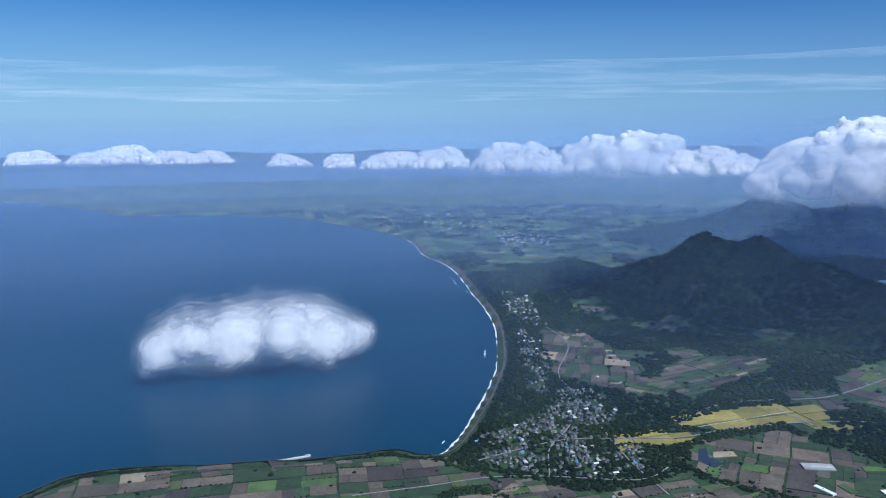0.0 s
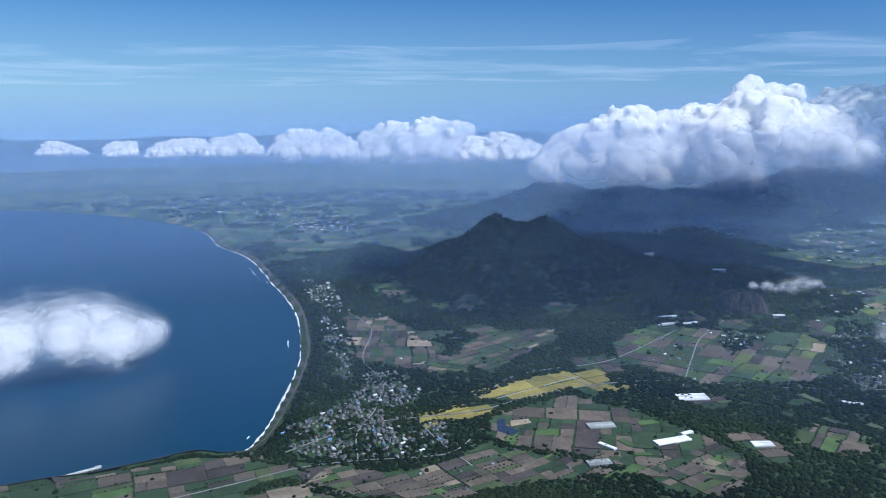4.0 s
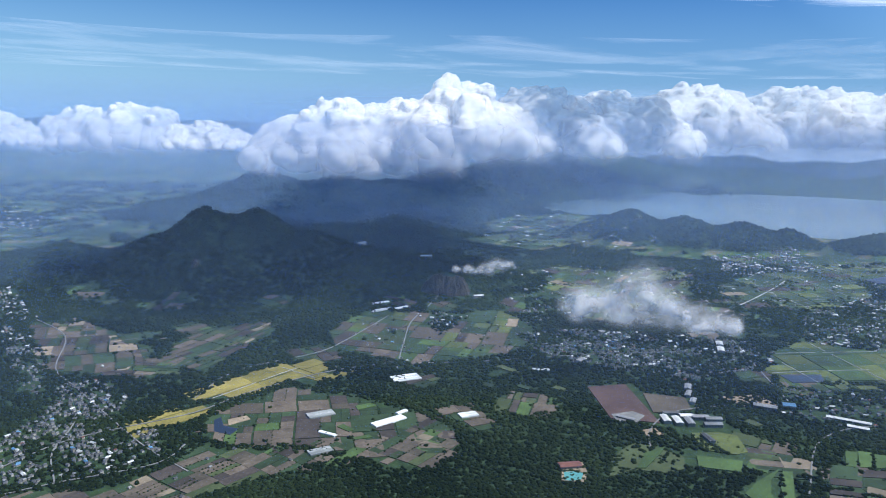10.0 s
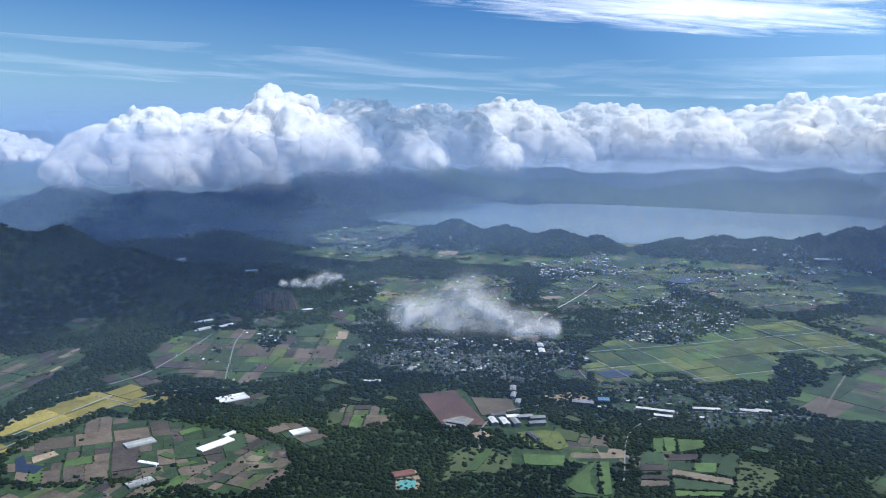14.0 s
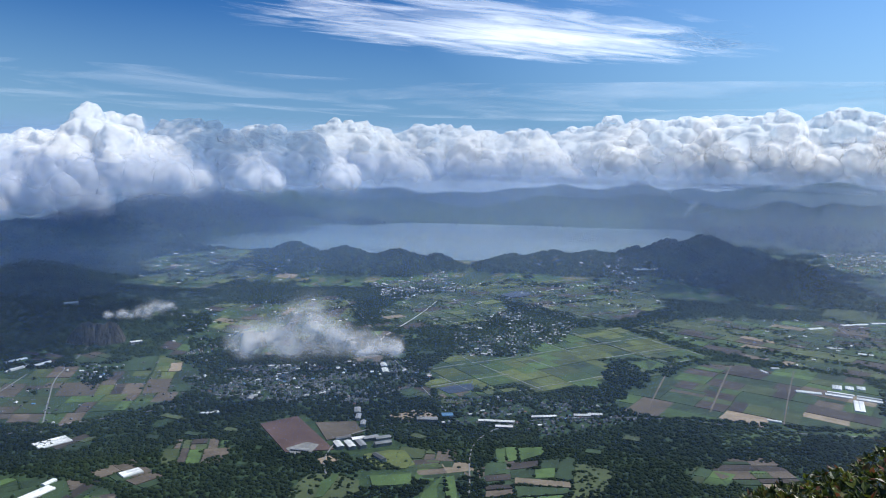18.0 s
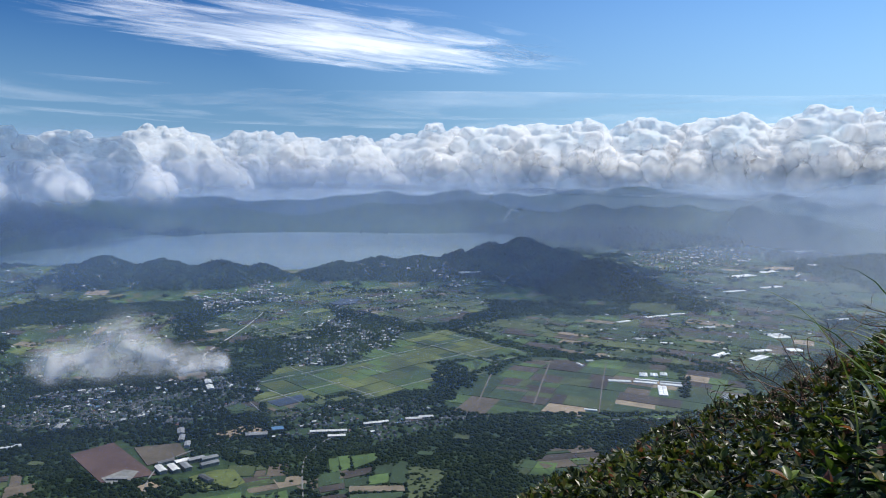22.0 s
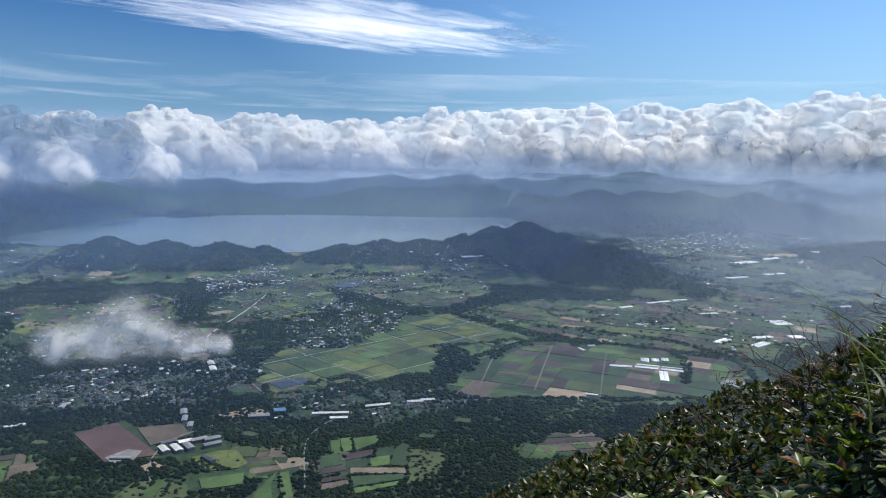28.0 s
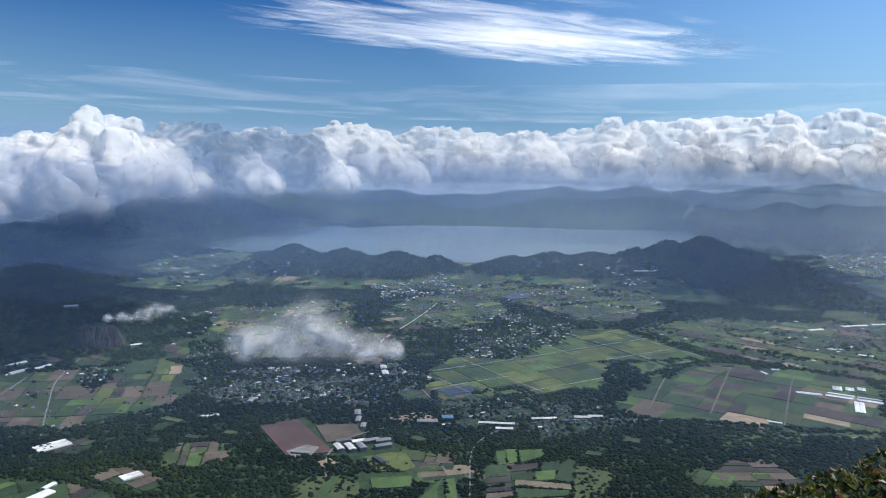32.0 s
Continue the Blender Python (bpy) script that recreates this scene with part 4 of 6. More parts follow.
BASE_LINE = [(-45, 1.5), (-26, 1.6), (-17.5, 1.8), (-10, 2.2), (-5.6, 2.4), (1.9, 2.5), (5.6, 2.8), (9.8, 3.2), (16.7, 3.0), (21.7, 3.2), (24.4, 4.3), (27.1, 4.6), (31.8, 4.8), (35.5, 4.0), (39, 3.1), (47, 3.0), (52, 2.7), (60, 2.1), (72, 1.7), (91, 1.4), (125, 1.4)]


def along(line, a):
    return np.interp(a, [p[0] for p in line], [p[1] for p in line])


def bank_distance(az):
    return np.interp(az, [16, 23, 41, 54, 61], [2450, 1850, 1850, 2450, 3500])


def knobs(p, first, octaves):
    """Rounded bumps with sharp creases between them, 0 to about 1."""
    total, amp, norm = 0.0, 1.0, 0.0
    k = first
    for octave in range(octaves):
        total = total + amp * np.abs(2 * noise3(p[0] / k + 5 * octave, p[1] / k, p[2] / k, 1) - 1)
        norm += amp
        k, amp = k * 0.5, amp * 0.55
    return total / norm


def cloud_skin(puffs, step, knob, amp, melt, floor=None, calm=None):
    """The knobbly outer surface of a heap of puffs (x, y, z, radius), flat at the floor; melt: how far the puffs run into each other; calm: the height below which it is smoother."""
    p = np.array(puffs, float)
    low = (p[:, :3] - p[:, 3:]).min(0) - 3 * step - amp - 2 * melt
    if floor is not None:
        low[2] = max(low[2], floor - 3 * step)
    size = np.ceil(((p[:, :3] + p[:, 3:]).max(0) + 3 * step + amp + 2 * melt - low) / step).astype(int) + 1
    axes = [low[k] + step * np.arange(size[k]) for k in range(3)]
    d = np.zeros(size)
    for x, y, z, r in p:
        w = []
        for k, c in enumerate((x, y, z)):
            i0 = int(max(0, (c - r - 3 * melt - low[k]) // step))
            i1 = int(min(size[k], (c + r + 3 * melt - low[k]) // step + 2))
            w.append(slice(i0, max(i0, i1)))
        gap = np.sqrt((axes[0][w[0], None, None] - x) ** 2 + (axes[1][None, w[1], None] - y) ** 2 + (axes[2][None, None, w[2]] - z) ** 2)
        d[tuple(w)] += np.exp(np.clip((r - gap) / melt, -20, 40))
    d = melt * np.log(d + math.exp(-3.5))
    near = np.nonzero(np.abs(d) < 3 * step + amp)
    at = [axes[k][near[k]] for k in range(3)]
    d[near] += amp * (knobs(at, knob, 4) - 0.4) * 2 * (0.15 + 0.85 * smooth(0.1 * calm, calm, at[2]) if calm else 1.0)
    if floor is not None:
        edge = floor + amp * 1.5 * (noise3(*np.meshgrid(axes[0] / knob * 0.5, axes[1] / knob * 0.5, [0.5], indexing="ij"), 3) - 0.5) * 4
        d = np.minimum(d, axes[2][None, None, :] - edge)
    for k in range(3):
        cap = [slice(None)] * 3
        for end in (0, -1):
            cap[k] = end
            d[tuple(cap)] = -step
    points, quads, out = skin_of(d)
    return low + points * step, quads, out


def mist_material(name, most, low, high, scale, relief, detail=5.0):
    """A veil of droplets with ragged gaps, as dense as the mesh's thickness says."""
    m, t, b = material(name)
    cover = ramp_of(t, speckle(t, scale, detail), [(low, (0, 0, 0)), (high, (most, most, most))])
    a = t.nodes.new("ShaderNodeAttribute")
    a.attribute_name = "thickness"
    cover = mix(t, 1.0, cover, a.outputs["Color"], "MULTIPLY")
    d, tr, clear = node(t, "BsdfDiffuse"), node(t, "BsdfTranslucent"), node(t, "BsdfTransparent")
    d.inputs["Color"].default_value = tr.inputs["Color"].default_value = (0.995, 0.995, 0.995, 1)
    back, through_it = soft_normals(t, 0.4, speckle(t, scale * 2.0, detail), relief)
    t.links.new(back, d.inputs["Normal"])
    t.links.new(through_it, tr.inputs["Normal"])
    both, ms = node(t, "MixShader", Fac=0.45), node(t, "MixShader")
    t.links.new(d.outputs[0], both.inputs[1])
    t.links.new(tr.outputs[0], both.inputs[2])
    t.links.new(cover, ms.inputs[0])
    t.links.new(clear.outputs[0], ms.inputs[1])
    t.links.new(both.outputs[0], ms.inputs[2])
    t.links.new(ms.outputs[0], t.nodes["Material Output"].inputs["Surface"])
    return m


MISTS = [mist_material("outer_mist", 0.3, 0.24, 0.78, 0.03, 0.8, 4.0), mist_material("middle_mist", 0.46, 0.1, 0.66, 0.03, 1.0, 3.5), mist_material("inner_mist", 0.66, 0.0, 0.46, 0.03, 1.0, 3.0)]
HEAP_MIST = mist_material("heap_mist", 0.62, 0.1, 0.65, 0.016, 1.5, 4.0)
HEAP_CORE = mist_material("heap_core", 0.76, 0.0, 0.2, 0.03, 1.5, 4.0)


def veil(v, quads, out, tilt, mat, power, parent, share=1.0):
    """The side of a cloud's skin that faces the summit, thick in its middle and thinning out to its rim."""
    depth = np.clip(-out[:, 1] * math.cos(tilt) + out[:, 2] * math.sin(tilt), 0, 1) ** power * share
    me = mesh_of("veil", v, quads[depth[quads].max(1) > 0.0], mat, flat=False)
    at = me.attributes.new("thickness", "FLOAT", "POINT")
    at.data.foreach_set("value", depth.astype(np.float32))
    return part("veil", me, parent)


def heap_cloud(a0, a1, seed, label):
    """A cumulus cloud between two bearings: a soft wall of vapour on a ragged base, with small knobbly heads along its top."""
    rng = np.random.RandomState(seed)
    mid = (a0 + a1) / 2
    dist = float(bank_distance(mid)) * (1 + 0.02 * rng.normal())
    tall = float(dist * (np.tan(np.radians(along(BASE_LINE, mid))) - np.tan(np.radians(along(TOP_LINE, mid)))))
    base = float(EYE - dist * np.tan(np.radians(along(BASE_LINE, mid))))
    half = radians(a1 - a0) / 2 * dist
    puffs = []
    n = max(4, int(2 * half / (0.13 * tall)))
    for k in range(n):
        u = (k + 0.5 + 0.8 * (rng.rand() - 0.5)) / n * 2 - 1
        az = mid + u * (a1 - a0) / 2
        peak = float(dist * (np.tan(np.radians(along(BASE_LINE, az))) - np.tan(np.radians(along(TOP_LINE, az)))))
        peak *= (1 - abs(u) ** 3.5) ** 0.6 * np.clip(0.62 + 0.65 * float(noise2(np.array(az), np.array(0.0), 0.8, 3, 51)), 0.75, 1.0)
        for row in range(3):
            up = 0.0
            high = peak * (1.0, 0.82, 0.5 + 0.2 * rng.rand())[row]
            while up < high:
                share = up / tall
                r = np.clip(tall * (0.17 - 0.11 * share) * math.exp(0.38 * rng.normal()), 3, 50)
                z = min(up + 0.6 * r, high - r)
                depth = -0.25 * tall * (row - 0.6) + 0.12 * tall * rng.normal()
                if z > 0:
                    puffs.append((u * half + 0.10 * tall * rng.normal(), depth, z, r))
                up += r * 0.9
    for x, y, z, r in list(puffs):
        for child in range(3 if z < 0.45 * tall else 6):
            g = rng.normal(size=3) + (0, -0.4, 0.7)
            g /= np.linalg.norm(g)
            c = r * (0.22 + 0.26 * rng.rand())
            puffs.append((x + g[0] * r * 0.9, y + g[1] * r * 0.9, z + g[2] * r * 0.9, c))
    if not puffs:
        return
    step = float(np.clip(tall / 44, 2.0, 7.0))
    v, quads, n = cloud_skin(puffs, step, max(8.0, 0.13 * tall), 0.034 * tall, 0.03 * tall, 0.0, 0.6 * tall)
    thing = new("cumulus_cloud")
    thing.matrix_basis = pose(*polar(mid, dist), base, 0, 0, -mid)
    low = np.clip(1 - v[:, 2] / tall, 0, 1)
    ragged = v[:, 2] / tall + 0.22 * (noise3(v[:, 0] / (0.16 * tall), v[:, 1] / (0.16 * tall), v[:, 2] / (0.16 * tall) + seed, 3) - 0.5)
    veil(v, quads, n, 0.3, HEAP_CORE, 0.7, thing, smooth(0.04, 0.42, ragged))
    for lift, strength in ((0.012, 0.9), (0.036, 0.9), (0.075, 1.0)):
        off = tall * lift * (0.4 + 0.9 * low)
        veil(v + n * off[:, None] - (0, 0.01 * tall, 0.6 * lift * tall), quads, n, 0.1, HEAP_MIST, 1.1, thing, strength * (0.4 + 0.9 * smooth(0.35, 0.8, low)) * smooth(-0.04, 0.3, ragged))
    return tagged(thing, label, "cloud", "cumulus clouds on the horizon")


SMALL_HEAPS = [(-43, -36), (-35, -30), (-29.4, -26.5), (-26, -20.2), (-21, -15.3), (-12.5, -9.7), (-8.6, -6.6), (-6.0, -1.4), (-2.2, 1.6), (2.2, 8.3), (8.5, 13.2), (11.8, 17.4), (16.4, 21.8)]
for n, (a0, a1) in enumerate(SMALL_HEAPS):
    heap_cloud(a0, a1, 100 + n, "bright white cumulus cloud low above the far bay")
a = 22.4
n = 0
while a < 106:
    heap_cloud(a, a + 8.2, 200 + n, "bright white cumulus cloud heaped above the far hills")
    a += 5.6
    n += 1


def shade_cloud(x, y, z, rx, ry, seed):
    """A thin broken cloud added out of view, high over the land, to throw the broad shade on the hills."""
    rng = np.random.RandomState(seed)
    puffs = []
    for k in range(36):
        t, s = rng.uniform(0, 6.283), math.sqrt(rng.rand())
        puffs.append((x + rx * s * math.cos(t), y + ry * s * math.sin(t), z + 20 * rng.rand(), 0.4 * rx * (0.75 + 0.5 * rng.rand())))
    c, rng = soft_points(puffs, 30000, seed, 0.45, 0.4)
    ob = new("cumulus_cloud", mesh_of("cumulus_cloud", flakes(c, 0.023 * rx, rng), np.arange(3 * len(c)).reshape(-1, 3), CLOUD))
    return tagged(ob, "soft white cloud high above the hills, shading them", "cloud", kind="backdrop")


def over(x, y, z):
    """Where a cloud at height z stands to shade the place x, y."""
    k = z / sun_dir.z
    return x + sun_dir.x * k, y + sun_dir.y * k


# All out of view, set up-sun of the hillsides that should be darker.
for x, y, z, rx, ry, seed in ((330, 1000, 720, 200, 150, 1), (560, 990, 760, 190, 140, 5), (1500, 190, 900, 260, 190, 6), (690, 1240, 950, 170, 150, 11), (1360, 1480, 1150, 230, 130, 12), (500, 815, 680, 105, 95, 13), (2480, 330, 1400, 300, 300, 7), (2800, 800, 1450, 240, 240, 8), (2450, -330, 1400, 300, 160, 9)):
    shade_cloud(*over(x, y, z), z, rx, ry, seed)


def drifting_cloud(az, dep, dist, wide, profile, lumps, seed, label, name, dense=1.0):
    """A small soft cloud low over the plain: veils of droplets, thicker towards its middle. wide: half its width; profile: along its
    width (-1 to 1) its top and base, as shares of that half width."""
    rng = np.random.RandomState(seed)
    puffs = []
    at, tops, bases = zip(*profile)
    tall = max(tops) - min(bases)
    for k in range(lumps):
        u = rng.uniform(at[0], at[-1])
        top, low = np.interp(u, at, tops), np.interp(u, at, bases)
        r = min((top - low) * (0.22 + 0.2 * rng.rand()), 0.22)
        z = rng.uniform(low + r, max(low + r, top - r))
        puffs.append((u * wide, 0.22 * tall * wide * rng.normal(), z * wide, r * wide))
    up = tall * wide / 2
    thing = new(name)
    thing.matrix_basis = pose(*polar(az, dist), EYE - dist * math.tan(radians(dep)), 0, 0, -az)
    for grow, mat in ((1.45, MISTS[0]), (1.15, MISTS[1]), (0.85, MISTS[2]), (0.6, MISTS[2])):
        v, quads, out = cloud_skin([(x, y, z, r * grow) for x, y, z, r in puffs], up * 0.07, up * 0.5, up * 0.08, up * 0.12)
        veil(v, quads, out, radians(dep), mat, 1.7, thing, dense * (0.25 + 0.75 * smooth(-0.95, -0.2, out[:, 2])))
    return tagged(thing, label, "cloud")


drifting_cloud(-13.5, 13.8, 790, 99, [(-1.15, 0.0, -0.32), (-1.0, 0.16, -0.3), (-0.75, 0.27, -0.34), (-0.4, 0.22, -0.34), (-0.15, 0.4, -0.36), (0.0, 0.3, -0.36), (0.3, 0.36, -0.34), (0.55, 0.26, -0.36), (0.8, 0.12, -0.36), (1.0, 0.0, -0.26), (1.1, -0.05, -0.2)], 110, 5, "soft white cloud drifting over the sea", "drifting_cloud", 1.05)
drifting_cloud(50.9, 13.5, 800, 80, [(-1.0, 0.0, -0.2), (-0.8, 0.2, -0.24), (-0.5, 0.14, -0.28), (-0.3, 0.3, -0.28), (-0.05, 0.48, -0.28), (0.2, 0.36, -0.28), (0.45, 0.1, -0.28), (0.7, 0.0, -0.28), (1.2, -0.1, -0.26)], 130, 6, "small thin white cloud over the town", "drifting_cloud", 0.6)
drifting_cloud(39.6, 11.4, 800, 26, [(-1.4, 0.0, -0.3), (-0.9, 0.1, -0.35), (-0.5, -0.02, -0.3), (-0.2, 0.15, -0.35), (0.3, 0.4, -0.25), (0.7, 0.35, -0.1), (1.1, 0.2, 0.05)], 40, 8, "wisp of mist beside the cliff", "mist_wisp", 0.4)


# ---- high cloud ----
def veil_material(name, scale, turn, stretch, low, high, most, centre=None, reach=None):
    """Ice cloud: white streaks with clear sky between them, fading out towards the sheet's edge."""
    m, t, b = material(name)
    p = coords(t)
    aligned = node(t, "Mapping", Rotation=(0, 0, radians(-turn)))
    t.links.new(p, aligned.inputs["Vector"])
    mp = node(t, "Mapping", Scale=(scale, scale * stretch, 0))
    t.links.new(aligned.outputs[0], mp.inputs["Vector"])
    n = node(t, "TexNoise", Scale=1.0, Detail=10.0, Roughness=0.62, Distortion=0.5)
    t.links.new(mp.outputs[0], n.inputs["Vector"])
    amount = n.outputs["Fac"]
    if centre:
        off = node(t, "Mapping", Location=(-centre[0], -centre[1], 0))
        t.links.new(p, off.inputs["Vector"])
        rot = node(t, "Mapping", Rotation=(0, 0, radians(-turn)))
        t.links.new(off.outputs[0], rot.inputs["Vector"])
        squeeze = node(t, "Mapping", Scale=(1 / reach[0], 1 / reach[1], 0))
        t.links.new(rot.outputs[0], squeeze.inputs["Vector"])
        g = t.nodes.new("ShaderNodeTexGradient")
        g.gradient_type = "SPHERICAL"
        t.links.new(squeeze.outputs[0], g.inputs["Vector"])
        more = t.nodes.new("ShaderNodeMath")
        more.operation = "MULTIPLY_ADD"
        more.inputs[1].default_value = 0.5
        t.links.new(g.outputs["Fac"], more.inputs[0])
        t.links.new(amount, more.inputs[2])
        edge = ramp_of(t, g.outputs["Fac"], [(0.0, (0, 0, 0)), (0.25, (1, 1, 1))])
        cover = mix(t, 1.0, ramp_of(t, more.outputs[0], [(low, (0, 0, 0)), (high, (most, most, most))]), edge, "MULTIPLY")
    else:
        cover = ramp_of(t, amount, [(low, (0, 0, 0)), (high, (most, most, most))])
    d, tr, clear = node(t, "BsdfDiffuse"), node(t, "BsdfTranslucent"), node(t, "BsdfTransparent")
    d.inputs["Color"].default_value = tr.inputs["Color"].default_value = (0.93, 0.94, 0.96, 1)
    both, ms = node(t, "MixShader", Fac=0.85), node(t, "MixShader")
    t.links.new(d.outputs[0], both.inputs[1])
    t.links.new(tr.outputs[0], both.inputs[2])
    t.links.new(cover, ms.inputs[0])
    t.links.new(clear.outputs[0], ms.inputs[1])
    t.links.new(both.outputs[0], ms.inputs[2])
    t.links.new(ms.outputs[0], t.nodes["Material Output"].inputs["Surface"])
    return m


def fan_sheet(name, z, r0, r1, a0, a1, mat, label):
    aa, rr = np.meshgrid(np.radians(np.arange(a0, a1 + 0.1, 2.0)), np.linspace(r0, r1, 8), indexing="ij")
    zz = z + 6 * np.sin(rr / 300) * np.cos(aa * 9)
    n, m = aa.shape
    i, j = np.meshgrid(np.arange(n - 1), np.arange(m - 1), indexing="ij")
    q = np.stack([i * m + j, (i + 1) * m + j, (i + 1) * m + j + 1, i * m + j + 1], -1).reshape(-1, 4)
    return tagged(new(name, mesh_of(name, np.c_[(rr * np.sin(aa)).ravel(), (rr * np.cos(aa)).ravel(), zz.ravel()], q, mat, flat=False)), label, "cloud", kind="backdrop")


CIRRUS_AT = (2860, 1260)
fan_sheet("cirrus_cloud", 690, 2100, 4800, 30, 100, veil_material("cirrus_streaks", 0.0024, -28, 2.6, 0.56, 1.12, 0.8, CIRRUS_AT, (1250, 800)), "wispy white cirrus streaks high in the blue sky")
fan_sheet("cirrus_veil", 440, 2300, 4850, -46, 134, veil_material("thin_streaks", 0.0012, 20, 1.5, 0.46, 0.82, 0.26), "faint thin streaks of high cloud")

# ---- shore ----
SAND = plain("dark_volcanic_sand", (0.07, 0.058, 0.05), (0.13, 0.108, 0.095), 0.4, 0.9, island=False)
FOAM = plain("sea_foam", (0.62, 0.66, 0.7), (0.85, 0.87, 0.88), 0.8, 0.7, bump=0.4, island=False)
CONCRETE = plain("pale_concrete", (0.34, 0.34, 0.33), (0.5, 0.5, 0.48), 0.6, 0.8, island=False)
DIRT = plain("dirt_track", (0.10, 0.085, 0.068), (0.17, 0.145, 0.115), 0.4, 0.95, island=False)
ASPHALT = plain("worn_asphalt", (0.16, 0.16, 0.155), (0.24, 0.24, 0.23), 0.5, 0.85, island=False)


def even(line, step):
    """The curve with points every step metres."""
    p = np.array(line)
    d = np.r_[0, np.cumsum(np.hypot(*np.diff(p, axis=0).T))]
    s = np.arange(0, d[-1], step)
    return np.c_[np.interp(s, d, p[:, 0]), np.interp(s, d, p[:, 1])]


def ribbon(name, p, left, right, z, mat):
    """A strip along the curve p, from left to right metres beside it; z: heights per point or a number."""
    t = np.gradient(p, axis=0)
    t /= np.linalg.norm(t, axis=1, keepdims=True)
    n = np.c_[-t[:, 1], t[:, 0]]
    left, right = np.broadcast_to(left, len(p)), np.broadcast_to(right, len(p))
    a, b = p + n * left[:, None], p + n * right[:, None]
    za, zb = (z(a), z(b)) if callable(z) else (np.full(len(p), z), np.full(len(p), z))
    top = np.r_[np.c_[a, za], np.c_[b, zb]]
    k = len(p)
    i = np.arange(k - 1)
    f = np.c_[i, k + i, k + i + 1, i + 1]
    v = np.r_[top, top - (0, 0, 0.4)]
    side = np.r_[np.c_[i, i + 1, 2 * k + i + 1, 2 * k + i], np.c_[k + i + 1, k + i, 3 * k + i, 3 * k + i + 1]]
    return mesh_of(name, v, np.r_[f, side], mat)


def on_ground(lift):
    return lambda q: height(q[:, 0], q[:, 1]) + lift


shore = even(COAST_LINE, 1.5)
shore = shore[np.hypot(shore[:, 0], shore[:, 1]) < 1700]
s = np.arange(len(shore)) * 1.5
bay = shore[:, 1] > 530
wide = np.where((shore[:, 0] > -12) & bay, 7.0, 2.5) * (0.75 + 0.5 * noise2(s, s * 0, 30, 3, 21))
tagged(new("beach", ribbon("beach", shore, 0.8, -wide, lambda q: np.maximum(height(q[:, 0], q[:, 1]), 0.1) * 1.2 + 0.5, SAND)), "dark volcanic sand beach along the bay", "beach", kind="structure")
swash = 0.3 + 4.2 * np.clip(noise2(s, s * 0, 14, 4, 22) - 0.25, 0, 1) * np.where(shore[:, 0] > -12, 1.0, 0.9)
tagged(new("surf", ribbon("surf", shore, swash + 1.3, -0.5, 0.6, FOAM)), "white surf breaking along the beach", "surf", kind="structure")
for off, seed, most in ((6.5, 31, 2.6), (10.5, 32, 1.6), (15.0, 33, 1.2)):
    amount = np.clip(noise2(s, s * 0, 22, 3, seed) - 0.66, 0, 1) * 14
    run = (amount > 0.15) & (shore[:, 0] > -12)
    edges = np.flatnonzero(np.diff(np.r_[0, run.astype(int), 0]))
    for i0, i1 in zip(edges[::2], edges[1::2]):
        if i1 - i0 > 4:
            w = np.minimum(amount[i0:i1], most)
            tagged(new("breaker", ribbon("breaker", shore[i0:i1], off + w, off, 0.4, FOAM)), "short white breaker off the beach", "wave", "breakers in the bay", "structure")

# The pier: a concrete deck with piles.
pier = new("pier")
pier.matrix_basis = pose(-112, 529.5, 1.2, 0, 0, 21)
bm = bmesh.new()
bmesh.ops.create_cube(bm, size=1.0, matrix=Matrix.Diagonal((26, 2.6, 0.7, 1)))
bmesh.ops.create_cube(bm, size=1.0, matrix=Matrix.Translation((11.5, 1.8, 0)) @ Matrix.Diagonal((4, 2.0, 0.7, 1)))
me = bpy.data.meshes.new("deck")
bm.to_mesh(me)
bm.free()
me.materials.append(CONCRETE)
part("deck", me, pier)
bm = bmesh.new()
bmesh.ops.create_cone(bm, cap_ends=True, segments=8, radius1=0.35, radius2=0.35, depth=5)
pile = bpy.data.meshes.new("pile")
bm.to_mesh(pile)
bm.free()
pile.materials.append(CONCRETE)
for k in range(7):
    for side in (-0.8, 0.8):
        part("pile", pile, pier).location = (-11 + 3.6 * k, side, -2.6)
tagged(pier, "pale concrete fishing pier on piles off the headland", "pier")

# ---- roads ----
ROADS = [
    ("head_road", [(-60, 455), (-14, 467), (28, 479), (67, 479), (124, 472), (150, 492)], 0.5),
    ("town_road", [(67, 480), (73, 524), (92, 562), (105, 600), (120, 660)], 0.5),
    ("coast_road", [(20, 505), (78, 537), (113, 541), (171, 541), (226, 560), (326, 566), (420, 520), (520, 480), (600, 440)], 0.5),
    ("village_road", [(137, 450), (125, 500), (118, 560), (110, 640), (105, 700), (130, 800), (112, 900), (90, 1040), (60, 1180)], 0.5),
    ("valley_road", [(180, 569), (217, 605), (253, 617), (310, 621), (350, 640), (440, 700)], 0.5),
    ("field_road", [(350, 545), (400, 610), (450, 670), (520, 720)], 0.5),
    ("plain_road", [(560, 300), (600, 345), (651, 402), (693, 447), (765, 515), (850, 600), (930, 690)], 0.5),
    ("east_road", [(430, 215), (520, 255), (590, 235), (650, 150), (690, 20), (760, -100)], 0.5),
    ("farm_track", [(673, 161), (760, 171), (861, 180)], 0.8),
    ("farm_track", [(694, 112), (790, 118), (881, 123)], 0.8),
    ("farm_track", [(698, 52), (790, 57), (891, 61)], 0.6),
    ("pale_road", [(740, 495), (774, 506), (856, 524), (925, 541), (990, 560)], 0.7),
    ("school_road", [(395, 300), (425, 330), (470, 345), (520, 330)], 0.5),
]
